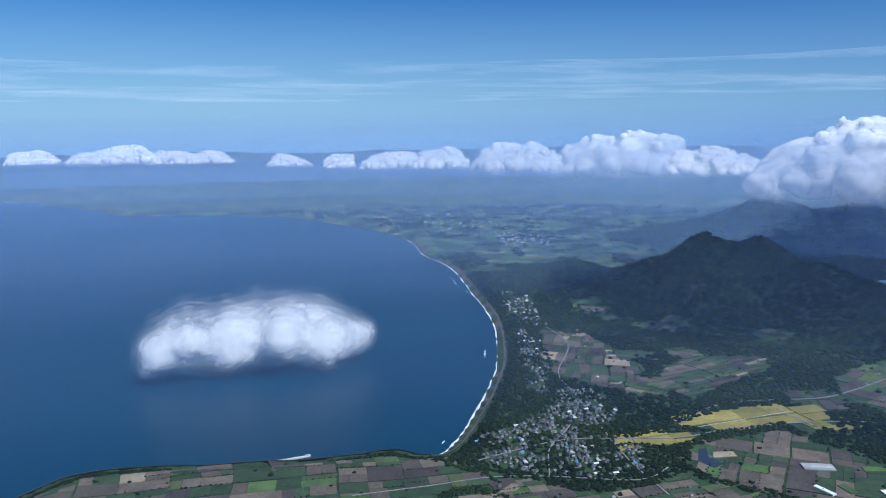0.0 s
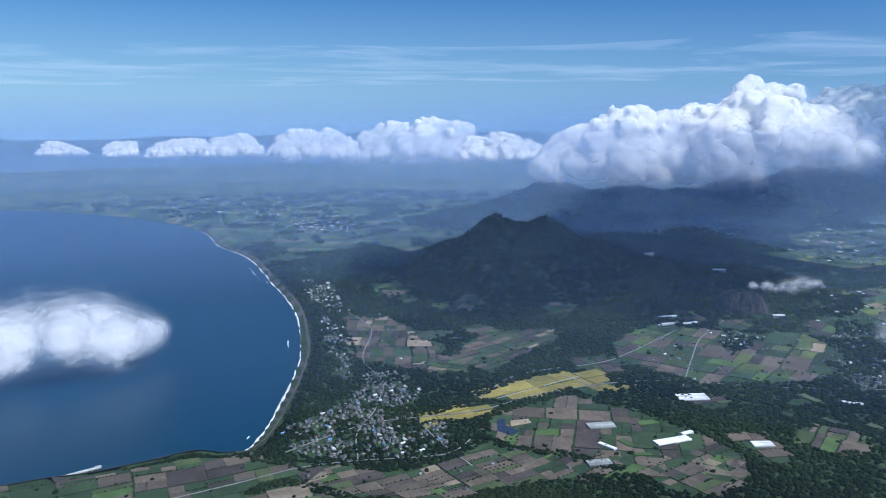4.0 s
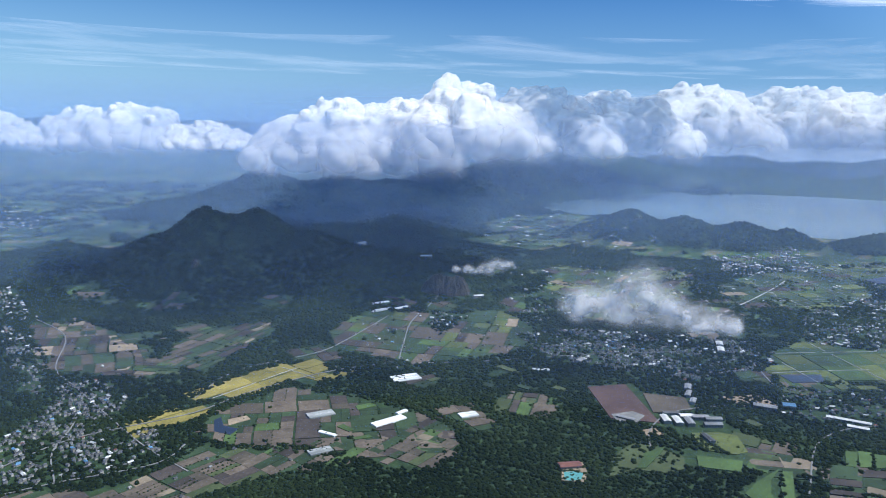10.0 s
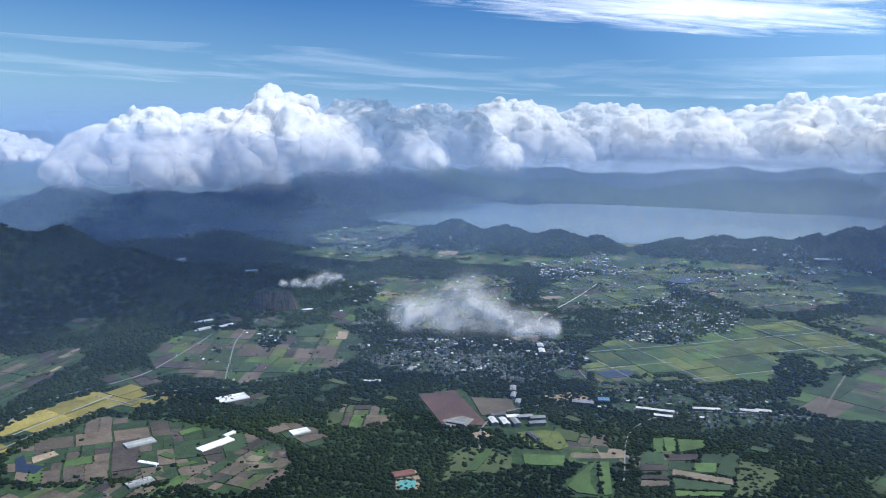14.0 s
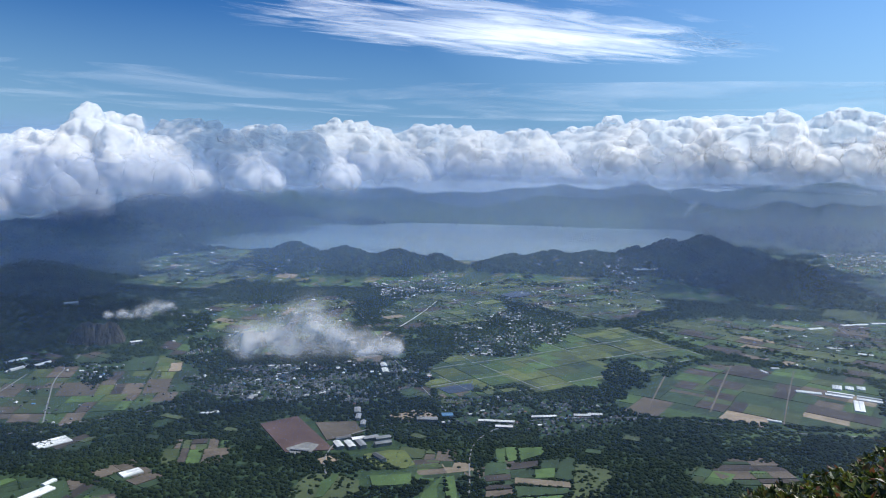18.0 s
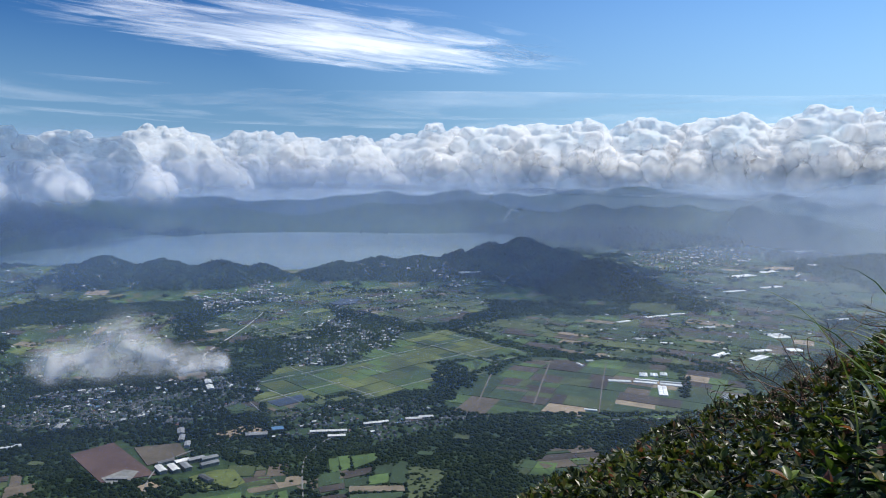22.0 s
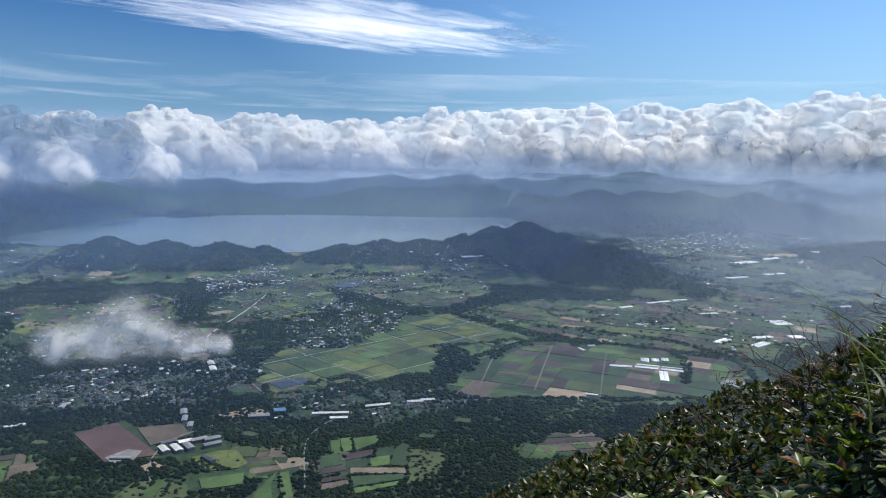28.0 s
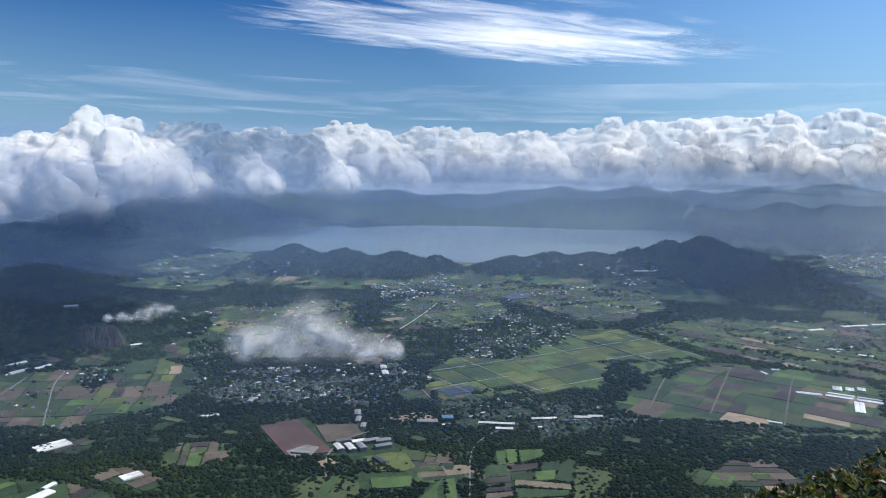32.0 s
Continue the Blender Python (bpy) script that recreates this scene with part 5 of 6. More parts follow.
# Straight pale tracks between the plots of a district, along and across its rows.
for poly, angle, along_step, cross_step in ((PADDIES, -28, 52, 64), (YELLOW_PADDIES, 18, 28, 60), (CENTRE_FIELDS, -25, 80, 90)):
    ca, sa = math.cos(radians(angle)), math.sin(radians(angle))
    u, w = [x * ca + y * sa for x, y in poly], [y * ca - x * sa for x, y in poly]
    for flip in (False, True):
        lo, hi, gap = (min(w), max(w), along_step) if not flip else (min(u), max(u), cross_step)
        at = lo + gap * 0.5
        while at < hi:
            reach = np.arange(min(u), max(u), 6.0) if not flip else np.arange(min(w), max(w), 6.0)
            uu, ww = (reach, at + 0 * reach) if not flip else (at + 0 * reach, reach)
            px_, py_ = uu * ca - ww * sa + np.sin(ww / 37), uu * sa + ww * ca + np.sin(uu / 31)
            ok = inside(poly, px_, py_) & ~in_any(TOWNS, px_, py_)
            edges = np.flatnonzero(np.diff(np.r_[0, ok.astype(int), 0]))
            for i0, i1 in zip(edges[::2], edges[1::2]):
                while i1 - i0 > 4:
                    i2 = min(i1, i0 + 5 + int(9 * noise2(np.array(float(i0)), np.array(at), 1.7, 1, 6)))
                    if i2 - i0 > 4 and noise2(np.array(float(i0)), np.array(at), 1.3, 1, 7) > 0.38:
                        ROADS.append(("farm_track", list(zip(px_[i0:i2:3], py_[i0:i2:3])) + [(px_[i2 - 1], py_[i2 - 1])], 0.22))
                    i0 = i2
            at += gap * (0.8 + 0.4 * float(noise2(np.array(at), np.array(gap), 9.0, 1, 3)))
for name, points, half in ROADS:
    me = ribbon(name, even(rounded(points, 5), 4.0), half, -half, on_ground(1.0), DIRT if name == "farm_track" and half > 0.5 else CONCRETE if "track" in name or "pale" in name else ASPHALT)
    tagged(new(name, me), "narrow pale road between fields and houses", "road", kind="structure")


# ---- clearings, yards and water ----
def clearing(name, poly, mat, label, lift=0.7, category="yard", kind=""):
    bm = bmesh.new()
    p = np.array(poly, float)
    z = float(height(p[:, 0], p[:, 1]).max()) if category == "pond" else None
    tops = [bm.verts.new((x, y, (z if z is not None else float(height(np.array([x]), np.array([y]))[0])) + lift)) for x, y in poly]
    lows = [bm.verts.new(v.co - Vector((0, 0, 0.9))) for v in tops]
    bm.faces.new(tops)
    for i in range(len(tops)):
        j = (i + 1) % len(tops)
        bm.faces.new((tops[i], lows[i], lows[j], tops[j]))
    bmesh.ops.recalc_face_normals(bm, faces=bm.faces[:])
    bmesh.ops.triangulate(bm, faces=bm.faces[:])
    me = bpy.data.meshes.new(name)
    bm.to_mesh(me)
    bm.free()
    me.materials.append(mat)
    return tagged(new(name, me), label, category, kind=kind)


MAROON = plain("maroon_cinder", (0.075, 0.048, 0.046), (0.108, 0.07, 0.066), 0.3, 0.95)
TAN = plain("tan_dirt", (0.26, 0.2, 0.14), (0.38, 0.3, 0.21), 0.4, 0.95)
BROWN = CROPS["bare brown soil"]
clearing("sports_ground", [(457, 420), (488, 407), (446, 337), (422, 363)], MAROON, "maroon cinder sports ground among trees")
clearing("sports_apron", [(428, 368), (446, 363), (447, 352), (432, 347), (421, 356)], ASPHALT, "grey paved apron beside the sports ground", 0.9)
clearing("dirt_yard", [(484, 385), (504, 359), (487, 340), (458, 353)], BROWN, "brown dirt yard beside the school")
clearing("school_yard", [(450, 313), (467, 303), (474, 292), (456, 272), (446, 274), (434, 291)], CROPS["green and gold rice"], "dry olive green school yard with a white tent")
clearing("tan_lot", [(425, 336), (437, 331), (431, 321), (419, 327)], TAN, "tan dirt parking lot")
clearing("lawn", [(422, 288), (441, 266), (426, 257), (409, 277)], CROPS["bright green grass"], "bright mown green lawn", category="lawn")
clearing("lawn", [(402, 239), (422, 244), (451, 246), (431, 240), (415, 230), (405, 219), (399, 230)], CROPS["bright green grass"], "bright green grass strip between trees", category="lawn")
clearing("lawn", [(449, 243), (454, 239), (412, 213), (408, 216), (427, 231)], CROPS["bright green grass"], "narrow bright green grass strip", category="lawn")
clearing("lawn", FAIRWAY_C, CROPS["bright green grass"], "curved bright green grass strip among trees", 1.2, category="lawn")
clearing("parkland", PARKLAND, CROPS["dull olive crop"], "rough grass under scattered trees", 0.6, "grassland")
clearing("scrubland", SCRUBLAND, CROPS["dull olive crop"], "light green scrub beside the garden plots", 0.6, "grassland")
clearing("lawn", [(508, 326), (517, 320), (505, 305), (503, 309)], CROPS["leafy green crop"], "small green lawn by the town", 0.9, category="lawn")
clearing("meadow", [(588, 338), (604, 321), (603, 304), (596, 302), (581, 329)], CROPS["dull olive crop"], "long olive green meadow strip", 0.9, "meadow")
for kind, poly in GARDEN_PLOTS:
    tagged(clearing("farm_field", poly, CROPS[kind], "small rectangular farm plot of " + kind, 0.9, "field"), group="fields on the plain")
for poly in ([(275, 486), (289, 485), (289, 478), (273, 478)], [(245, 459), (251, 461), (253, 448), (248, 447)], [(245, 437), (257, 435), (257, 430), (245, 433)]):
    clearing("farm_field", poly, CROPS["bright green grass"], "narrow strip of bright green seedlings", 0.95, "field")
clearing("dry_field", [(186, 514), (200, 514), (200, 506), (183, 504)], CROPS["pale dry straw"], "small pale dry plot beside the pond", 0.9, "field")
clearing("clay_lot", [(530, 345), (560, 330), (552, 308), (528, 322)], TAN, "pale clay lot beside a long hall", 0.9)
clearing("shore_meadow", [(1787, 1436), (1850, 1402), (1881, 1372), (1990, 1400), (2103, 1478), (2043, 1534), (1900, 1490)], CROPS["dull olive crop"], "flat pale green fields on the lake shore", 4.0, "meadow")
clearing("meadow", [(649, 100), (692, 42), (654, 33), (618, 88)], CROPS["bright green grass"], "broad light green meadow below the farms", 0.9, "meadow")
for poly in GLADES:
    clearing("glade", poly, CROPS["leafy green crop" if poly[0][0] % 2 else "dull olive crop"], "small grassy glade in the woods", 1.2, "glade")
POND = water_material("pond_water", (0.02, 0.03, 0.05), 0.45)
clearing("pond", [(178, 519), (184, 522), (180, 506), (187, 495), (178, 488), (171, 500)], POND, "curved dark blue irrigation pond", 0.6, "pond", "structure")
clearing("pond", [(621, 348), (653, 328), (637, 316), (612, 330)], POND, "grey irrigation pond beside the paddies", 0.9, "pond", "structure")
clearing("pond", [(1085, 500), (1135, 495), (1140, 470), (1100, 462), (1078, 478)], POND, "small blue pond between farms", 1.2, "pond", "structure")
TURQUOISE = water_material("pool_water", (0.10, 0.28, 0.26), 0.1)
clearing("swimming_pool", [(330, 319), (336, 316), (339, 311), (332, 306), (326, 308), (323, 311)], TURQUOISE, "turquoise swimming pool among trees", 1.2, "pool")
clearing("bath_yard", [(321, 312), (331, 322), (340, 330), (350, 322), (341, 309), (331, 303)], TAN, "tan paved yard round the swimming pool", 1.0)


# ---- halls, greenhouses ----
def box_mesh(name, l, w, h, mat, z=0.0, bevel=0.0):
    bm = bmesh.new()
    bmesh.ops.create_cube(bm, size=1.0, matrix=Matrix.Translation((0, 0, z + h / 2)) @ Matrix.Diagonal((l, w, h, 1)))
    me = bpy.data.meshes.new(name)
    bm.to_mesh(me)
    bm.free()
    me.materials.append(mat)
    return me


def gable_roof(l, w, z, rise, mat, over_hang=0.3):
    x, y = l / 2 + over_hang, w / 2 + over_hang
    v = [(-x, -y, z), (x, -y, z), (x, y, z), (-x, y, z), (-x, 0, z + rise), (x, 0, z + rise)]
    v += [(a, b, c - 0.2) for a, b, c in v]
    f = [(0, 1, 5, 4), (2, 3, 4, 5), (0, 4, 10, 6), (4, 3, 9, 10), (1, 7, 11, 5), (5, 11, 8, 2), (0, 6, 7, 1), (3, 2, 8, 9), (6, 10, 11, 7), (8, 11, 10, 9)]
    return simple_mesh("roof", v, f, mat)


GLAZING = plain("dark_window_glass", (0.03, 0.035, 0.045), (0.06, 0.065, 0.08), 1.0, 0.2)


def hall(x, y, l, w, h, turn, roof, wall=0, label="long building with a sheet roof", category="building", group=""):
    t = new("hall")
    z = float(height(np.array([x]), np.array([y]))[0])
    t.matrix_basis = pose(x, y, z, 0, 0, turn)
    part("wall", box_mesh("wall", l, w, h + 1.0, WALLS[wall], -1.0), t)
    part("roof", gable_roof(l, w, h, w * 0.14, ROOFS[roof]), t)
    pane = box_mesh("window", 1.0, 0.12, 0.55, GLAZING)
    n = max(2, int(l / 2.0))
    for k in range(n):
        for side in (-1, 1):
            part("window", pane, t).location = (-l / 2 + l * (k + 0.5) / n, side * (w / 2 + 0.02), h * 0.45)
    return tagged(t, label, category, group)


school = "school buildings beside the sports ground"
for x, y, l, w, turn, roof in ((453, 338, 12, 5.0, 55, 2), (458, 331, 13, 5.0, 55, 2), (464, 325, 12, 5, 55, 1), (471, 333, 10, 5, -35, 2), (478, 326, 12, 5, -35, 1), (483, 318, 12, 5, -35, 1), (474, 312, 13, 5, -35, 1), (466, 343, 12, 4, -35, 0), (450, 299, 13, 4, 65, 0)):
    hall(x, y, l, w, 2.6, turn, roof, 0, "long white school block with a pale sheet roof" if roof == 2 else "long school block with a grey sheet roof", "school", school)
hall(539, 311, 17, 6, 2.6, -60, 1, 1, "long grey hall beside a clay lot")
hall(557, 302, 9, 7, 2.6, -50, 4, 0, "hall with a blue-green sheet roof")
hall(339, 323, 14, 7, 2.4, -25, 3, 0, "bath house with a red-brown roof beside the pool")
hall(430, 356, 14, 3, 2.0, -70, 1, 0, "grey stand beside the sports ground")
for x, y, l, w, turn in ((568, 261, 30, 4, -64), (560, 250, 14, 4, -64), (598, 236, 12, 4, -50), (604, 228, 12, 4, -50), (622, 205, 14, 5, -60), (630, 196, 12, 5, -60)):
    hall(x, y, l, w, 2.0, turn, 2, 0, "low farm building with a white sheet roof", "farm building", "white farm sheds by the wood")
for x, y, l, w, turn in ((502, 350, 10, 4, 30), (512, 362, 12, 4, 30), (525, 372, 12, 5, 35), (640, 420, 14, 6, 40), (655, 432, 12, 6, 40), (500, 470, 10, 5, 20)):
    hall(x, y, l, w, 2.2, turn, 1 + (x > 600), 0, "grey-roofed block at the edge of the town")
for x, y, l, w, h, turn in ((572, 822, 15, 5, 4, -25), (556, 690, 12, 5, 3, -20), (548, 950, 14, 6, 5, 20)):
    hall(x, y, l, w, h, turn, 2, 0, "white hotel block alone on the wooded hill", "hotel")

FILM_WHITE = plain("greenhouse_film", (0.55, 0.57, 0.59), (0.78, 0.79, 0.8), 0.6, 0.3)
NET_GREY = plain("shade_net", (0.22, 0.24, 0.25), (0.34, 0.36, 0.37), 0.8, 0.7)


def arch_bay(l, w, h, mat):
    """One bay of a film greenhouse: low walls and a rounded roof, closed at the ends."""
    prof = [(-w / 2, -0.8), (-w / 2, h * 0.55)] + [(-w / 2 * math.cos(math.pi * k / 6), h * 0.55 + h * 0.45 * math.sin(math.pi * k / 6)) for k in range(1, 6)] + [(w / 2, h * 0.55), (w / 2, -0.8)]
    n = len(prof)
    v = [(-l / 2, a, b) for a, b in prof] + [(l / 2, a, b) for a, b in prof]
    f = [(i, i + 1, n + i + 1, n + i) for i in range(n - 1)] + [tuple(range(n))[::-1], tuple(range(n, 2 * n))]
    return simple_mesh("bay", v, f, mat)


def greenhouse(x, y, l, turn, w, bays, net=False):
    t = new("greenhouse")
    z = float(height(np.array([x]), np.array([y]))[0]) + 0.4
    t.matrix_basis = pose(x, y, z, 0, 0, turn)
    bay = arch_bay(l, w / bays * 0.97, 1.3, NET_GREY if net else FILM_WHITE)
    for k in range(bays):
        part("bay", bay, t).location = (0, w * ((k + 0.5) / bays - 0.5), 0)
    return tagged(t, "grey net-covered growing tunnels in the fields" if net else "white film greenhouse with rounded bays", "greenhouse", "greenhouses on the plain")


NEAR_HOUSES = [(342, 519, 24, -12, 14, 4, 0), (281, 448, 27, 4, 8, 3, 0), (337, 426, 14, -15, 9, 4, 0), (234, 452, 14, -64, 3.5, 1, 0), (246, 486, 20, -8, 10, 6, 1), (217, 430, 16, -5, 8, 4, 1), (453, 472, 15, -39, 4, 2, 0),
               (449, 735, 21, -4, 4, 2, 0), (441, 717, 20, 2, 4, 2, 0), (462, 712, 18, 4, 4, 1, 0), (298, 457, 10, 11, 4, 1, 0)]
FAR_HOUSES = [(812, 41, 23, -80, 7, 2, 0), (817, 15, 24, -88, 7, 2, 0), (817, -11, 22, -90, 7, 2, 0), (826, 14, 24, -88, 4, 1, 0), (826, -11, 22, -90, 4, 1, 0), (846, 18, 15, 4, 9, 3, 0), (850, 7, 12, 4, 8, 3, 0), (856, -3, 12, 4, 8, 2, 0), (791, -3, 34, 4, 9, 2, 0),
              (866, 88, 12, 40, 3, 1, 0), (888, 80, 9, -60, 4, 1, 0), (703, 60, 12, -86, 4, 1, 0), (1027, 29, 18, -50, 10, 2, 1), (1013, -5, 16, -80, 5, 1, 0), (1186, 11, 42, -46, 7, 2, 0), (1216, -22, 36, -49, 7, 2, 0), (1130, 56, 24, -41, 7, 1, 0)]
EAST_HOUSES = [(1133, -58, 28, -54, 7, 2, 0), (1114, -148, 26, -63, 26, 4, 0), (973, -68, 30, -29, 11, 2, 0), (1015, -117, 30, -54, 9, 2, 0), (974, -111, 32, -32, 11, 3, 0), (1035, -159, 18, -70, 14, 2, 0), (1267, -253, 50, -50, 9, 2, 0), (791, -72, 26, -113, 20, 6, 1)]
BACK_HOUSES = [(1420, 360, 50, -40, 12, 2, 0), (1700, -150, 70, -40, 22, 2, 0), (1800, -210, 60, -40, 20, 2, 0), (2050, -330, 70, -40, 24, 2, 0), (1560, -190, 50, -45, 14, 2, 0), (1900, -330, 60, -45, 18, 2, 0), (2300, -360, 90, -40, 24, 2, 0), (1480, -120, 50, -45, 12, 1, 0)]
for row in NEAR_HOUSES + FAR_HOUSES + EAST_HOUSES + BACK_HOUSES:
    greenhouse(*row)


# ---- rocks and smoke ----
ROCK = plain("brown_cliff_rock", (0.04, 0.04, 0.034), (0.10, 0.086, 0.07), 0.25, 0.95, bump=0.8, island=False)


def cliff(x, y, wide, tall, seed, label):
    """A bare, furrowed cliff face that looks out over the plain, with a back that is sunk into the hill."""
    n, m = 41, 21
    u, v = np.meshgrid(np.linspace(-1, 1, n), np.linspace(0, 1, m), indexing="ij")
    rib = noise3(u * 6 + seed, v * 1.2, v * 0 + 0.5, 3) + 0.5 * noise3(u * 15 + seed, v * 5, v * 0 + 2.5, 2)
    top = tall * (0.75 + 0.5 * noise2(u * 10, u * 0, 3.0, 3, seed)) * (1 - u ** 4)
    px_, pz_ = u * wide / 2, v * top
    py_ = -4 * rib + 5 * v + 5 * u ** 2
    front = np.c_[px_.ravel(), py_.ravel(), pz_.ravel()]
    back = front + (0, 9, -1.5)
    i, j = np.meshgrid(np.arange(n - 1), np.arange(m - 1), indexing="ij")
    q = np.stack([i * m + j, (i + 1) * m + j, (i + 1) * m + j + 1, i * m + j + 1], -1).reshape(-1, 4)
    k = np.arange(n - 1)
    rim = np.c_[k * m + m - 1, (k + 1) * m + m - 1, (k + 1) * m + m - 1 + n * m, k * m + m - 1 + n * m]
    ob = new("cliff", mesh_of("cliff", np.r_[front, back], np.r_[q, q[:, ::-1] + n * m, rim], ROCK))
    ob.matrix_basis = pose(x, y, float(height(np.array([x]), np.array([y]))[0]) - 2, 0, 0, -math.degrees(math.atan2(x, y)))
    return tagged(ob, label, "cliff")


cliff(527, 716, 62, 26, 1, "bare brown furrowed cliff in the wooded hillside")
cliff(*polar(18.0, 990), 11, 11, 4, "small pale rock face on the mountain's flank")
smoke = []
for k in range(15):
    late = max(0, k - 6)
    x, y = polar(78.2 + 0.025 * math.sin(k) + 0.05 * late + 0.004 * late * late, 2440)
    smoke.append((x, y, 30 + 5.0 * k, 2.2 + 0.3 * k + 0.9 * late))
c, rng = soft_points(smoke, 1000, 77, 0.42, 0.8)
tagged(new("smoke_plume", mesh_of("smoke_plume", flakes(c, 0.8, rng), np.arange(3 * len(c)).reshape(-1, 3), CLOUD)), "thin white smoke rising beside the lake", "smoke")


# ---- the summit's bushes ----
def gloss_leaf(name, stops, through_light=0.4, rough=0.42):
    m, t, b = material(name, rough)
    b.inputs["Specular IOR Level"].default_value = 0.38
    g = t.nodes.new("ShaderNodeNewGeometry")
    o = t.nodes.new("ShaderNodeObjectInfo")
    add = t.nodes.new("ShaderNodeMath")
    add.operation = "ADD"
    t.links.new(g.outputs["Random Per Island"], add.inputs[0])
    t.links.new(o.outputs["Random"], add.inputs[1])
    fr = t.nodes.new("ShaderNodeMath")
    fr.operation = "FRACT"
    t.links.new(add.outputs[0], fr.inputs[0])
    c = ramp_of(t, fr.outputs[0], stops)
    c = mix(t, 1.0, c, ramp_of(t, speckle(t, 45.0, 4.0), [(0.3, (0.75, 0.75, 0.7)), (0.7, (1.15, 1.15, 1.1))]), "MULTIPLY")
    t.links.new(c, b.inputs["Base Color"])
    tr = node(t, "BsdfTranslucent")
    t.links.new(mix(t, 1.0, c, (1.55, 1.55, 1.1), "MULTIPLY"), tr.inputs["Color"])
    ms = node(t, "MixShader", Fac=through_light)
    t.links.new(b.outputs[0], ms.inputs[1])
    t.links.new(tr.outputs[0], ms.inputs[2])
    t.links.new(ms.outputs[0], t.nodes["Material Output"].inputs["Surface"])
    return m


SHRUB_LEAF = gloss_leaf("shrub_leaves", [(0.0, (0.008, 0.013, 0.004)), (0.5, (0.026, 0.04, 0.009)), (0.84, (0.11, 0.135, 0.022)), (0.95, (0.11, 0.075, 0.03)), (1.0, (0.17, 0.045, 0.03))], 0.3, 0.38)
BROAD_LEAF = gloss_leaf("broad_leaves", [(0.0, (0.012, 0.024, 0.006)), (0.5, (0.045, 0.075, 0.012)), (0.86, (0.19, 0.26, 0.032)), (0.97, (0.14, 0.09, 0.035)), (1.0, (0.22, 0.06, 0.04))], 0.35, 0.38)
GRASS_BLADE = gloss_leaf("grass_blades", [(0.0, (0.022, 0.05, 0.011)), (0.7, (0.055, 0.105, 0.02)), (1.0, (0.12, 0.16, 0.05))], 0.4, 0.5)
BARK = plain("grey_brown_bark", (0.04, 0.03, 0.025), (0.11, 0.09, 0.075), 60.0, 0.9, island=False)
DEAD = plain("dead_twigs", (0.09, 0.05, 0.035), (0.2, 0.12, 0.085), 60.0, 0.9, island=False)
AT = np.array((0.57, -0.40))


def crown(x, y):
    """The height of the bushes' uneven top."""
    return height(x, y) + 0.36 + 0.22 * (noise2(x, y, 0.55, 3, 41) - 0.5) + 0.10 * (noise2(x, y, 0.16, 2, 42) - 0.5) - 0.09 * smooth(-0.5, 0.4, y)


LEAF_V = np.array([(0, 0, 0), (0.22, 0.28, 0.05), (0, 0.34, -0.03), (-0.22, 0.28, 0.05), (0.19, 0.66, 0.02), (0, 0.68, -0.06), (-0.19, 0.66, 0.02), (0, 1.0, -0.16)])
LEAF_F = np.array([(0, 1, 2), (0, 2, 3), (1, 4, 2), (2, 4, 5), (2, 5, 3), (3, 5, 6), (4, 7, 5), (5, 7, 6)])
SMALL_LEAF_V = np.array([(0, 0, 0), (0.26, 0.45, 0.06), (0, 1.0, -0.1), (-0.26, 0.45, 0.06)])
SMALL_LEAF_F = np.array([(0, 1, 2), (0, 2, 3)])


def leaf_frames(tips, axes, per, rng, open_out=1.0):
    """Turns of the leaves that stand round each twig tip."""
    n = len(tips)
    ax = np.repeat(axes, per, 0)
    at = np.repeat(tips, per, 0)
    phase = np.tile(np.arange(per) * 2.4, n) + np.repeat(rng.rand(n) * 6.28, per)
    ref = np.cross(ax, (0.3, 0.2, 0.9))
    ref /= np.linalg.norm(ref, axis=1, keepdims=True) + 1e-9
    oth = np.cross(ax, ref)
    side = ref * np.cos(phase)[:, None] + oth * np.sin(phase)[:, None]
    ang = open_out * (0.75 + 0.5 * rng.rand(len(at)))[:, None]
    fwd = ax * np.cos(ang) + side * np.sin(ang)
    up = ax * np.sin(ang) - side * np.cos(ang)
    right = np.cross(fwd, up)
    return at, right, fwd, up


def leaf_mass(at, right, fwd, up, size, verts, faces):
    v = at[:, None, :] + size[:, None, None] * (verts[None, :, 0, None] * right[:, None, :] + verts[None, :, 1, None] * fwd[:, None, :] + verts[None, :, 2, None] * up[:, None, :])
    f = faces[None] + (np.arange(len(at)) * len(verts))[:, None, None]
    return v.reshape(-1, 3), f.reshape(-1, 3)


def tube(points, r0, r1, sides=4):
    """A tapered twig through the points."""
    p = np.array(points, float)
    t = np.gradient(p, axis=0)
    t /= np.linalg.norm(t, axis=1, keepdims=True) + 1e-9
    a = np.cross(t, (0.31, 0.52, 0.79))
    a /= np.linalg.norm(a, axis=1, keepdims=True) + 1e-9
    b = np.cross(t, a)
    rad = np.linspace(r0, r1, len(p))[:, None]
    rings = [p + rad * (a * math.cos(6.283 * k / sides) + b * math.sin(6.283 * k / sides)) for k in range(sides)]
    v = np.stack(rings, 1).reshape(-1, 3)
    f = []
    for i in range(len(p) - 1):
        for k in range(sides):
            j = (k + 1) % sides
            f.append((i * sides + k, i * sides + j, (i + 1) * sides + j, (i + 1) * sides + k))
    return v, np.array(f)


def join(pieces):
    vs, fs, base = [], [], 0
    for v, f in pieces:
        vs.append(v)
        fs.append(f + base)
        base += len(v)
    return np.concatenate(vs), np.concatenate(fs)


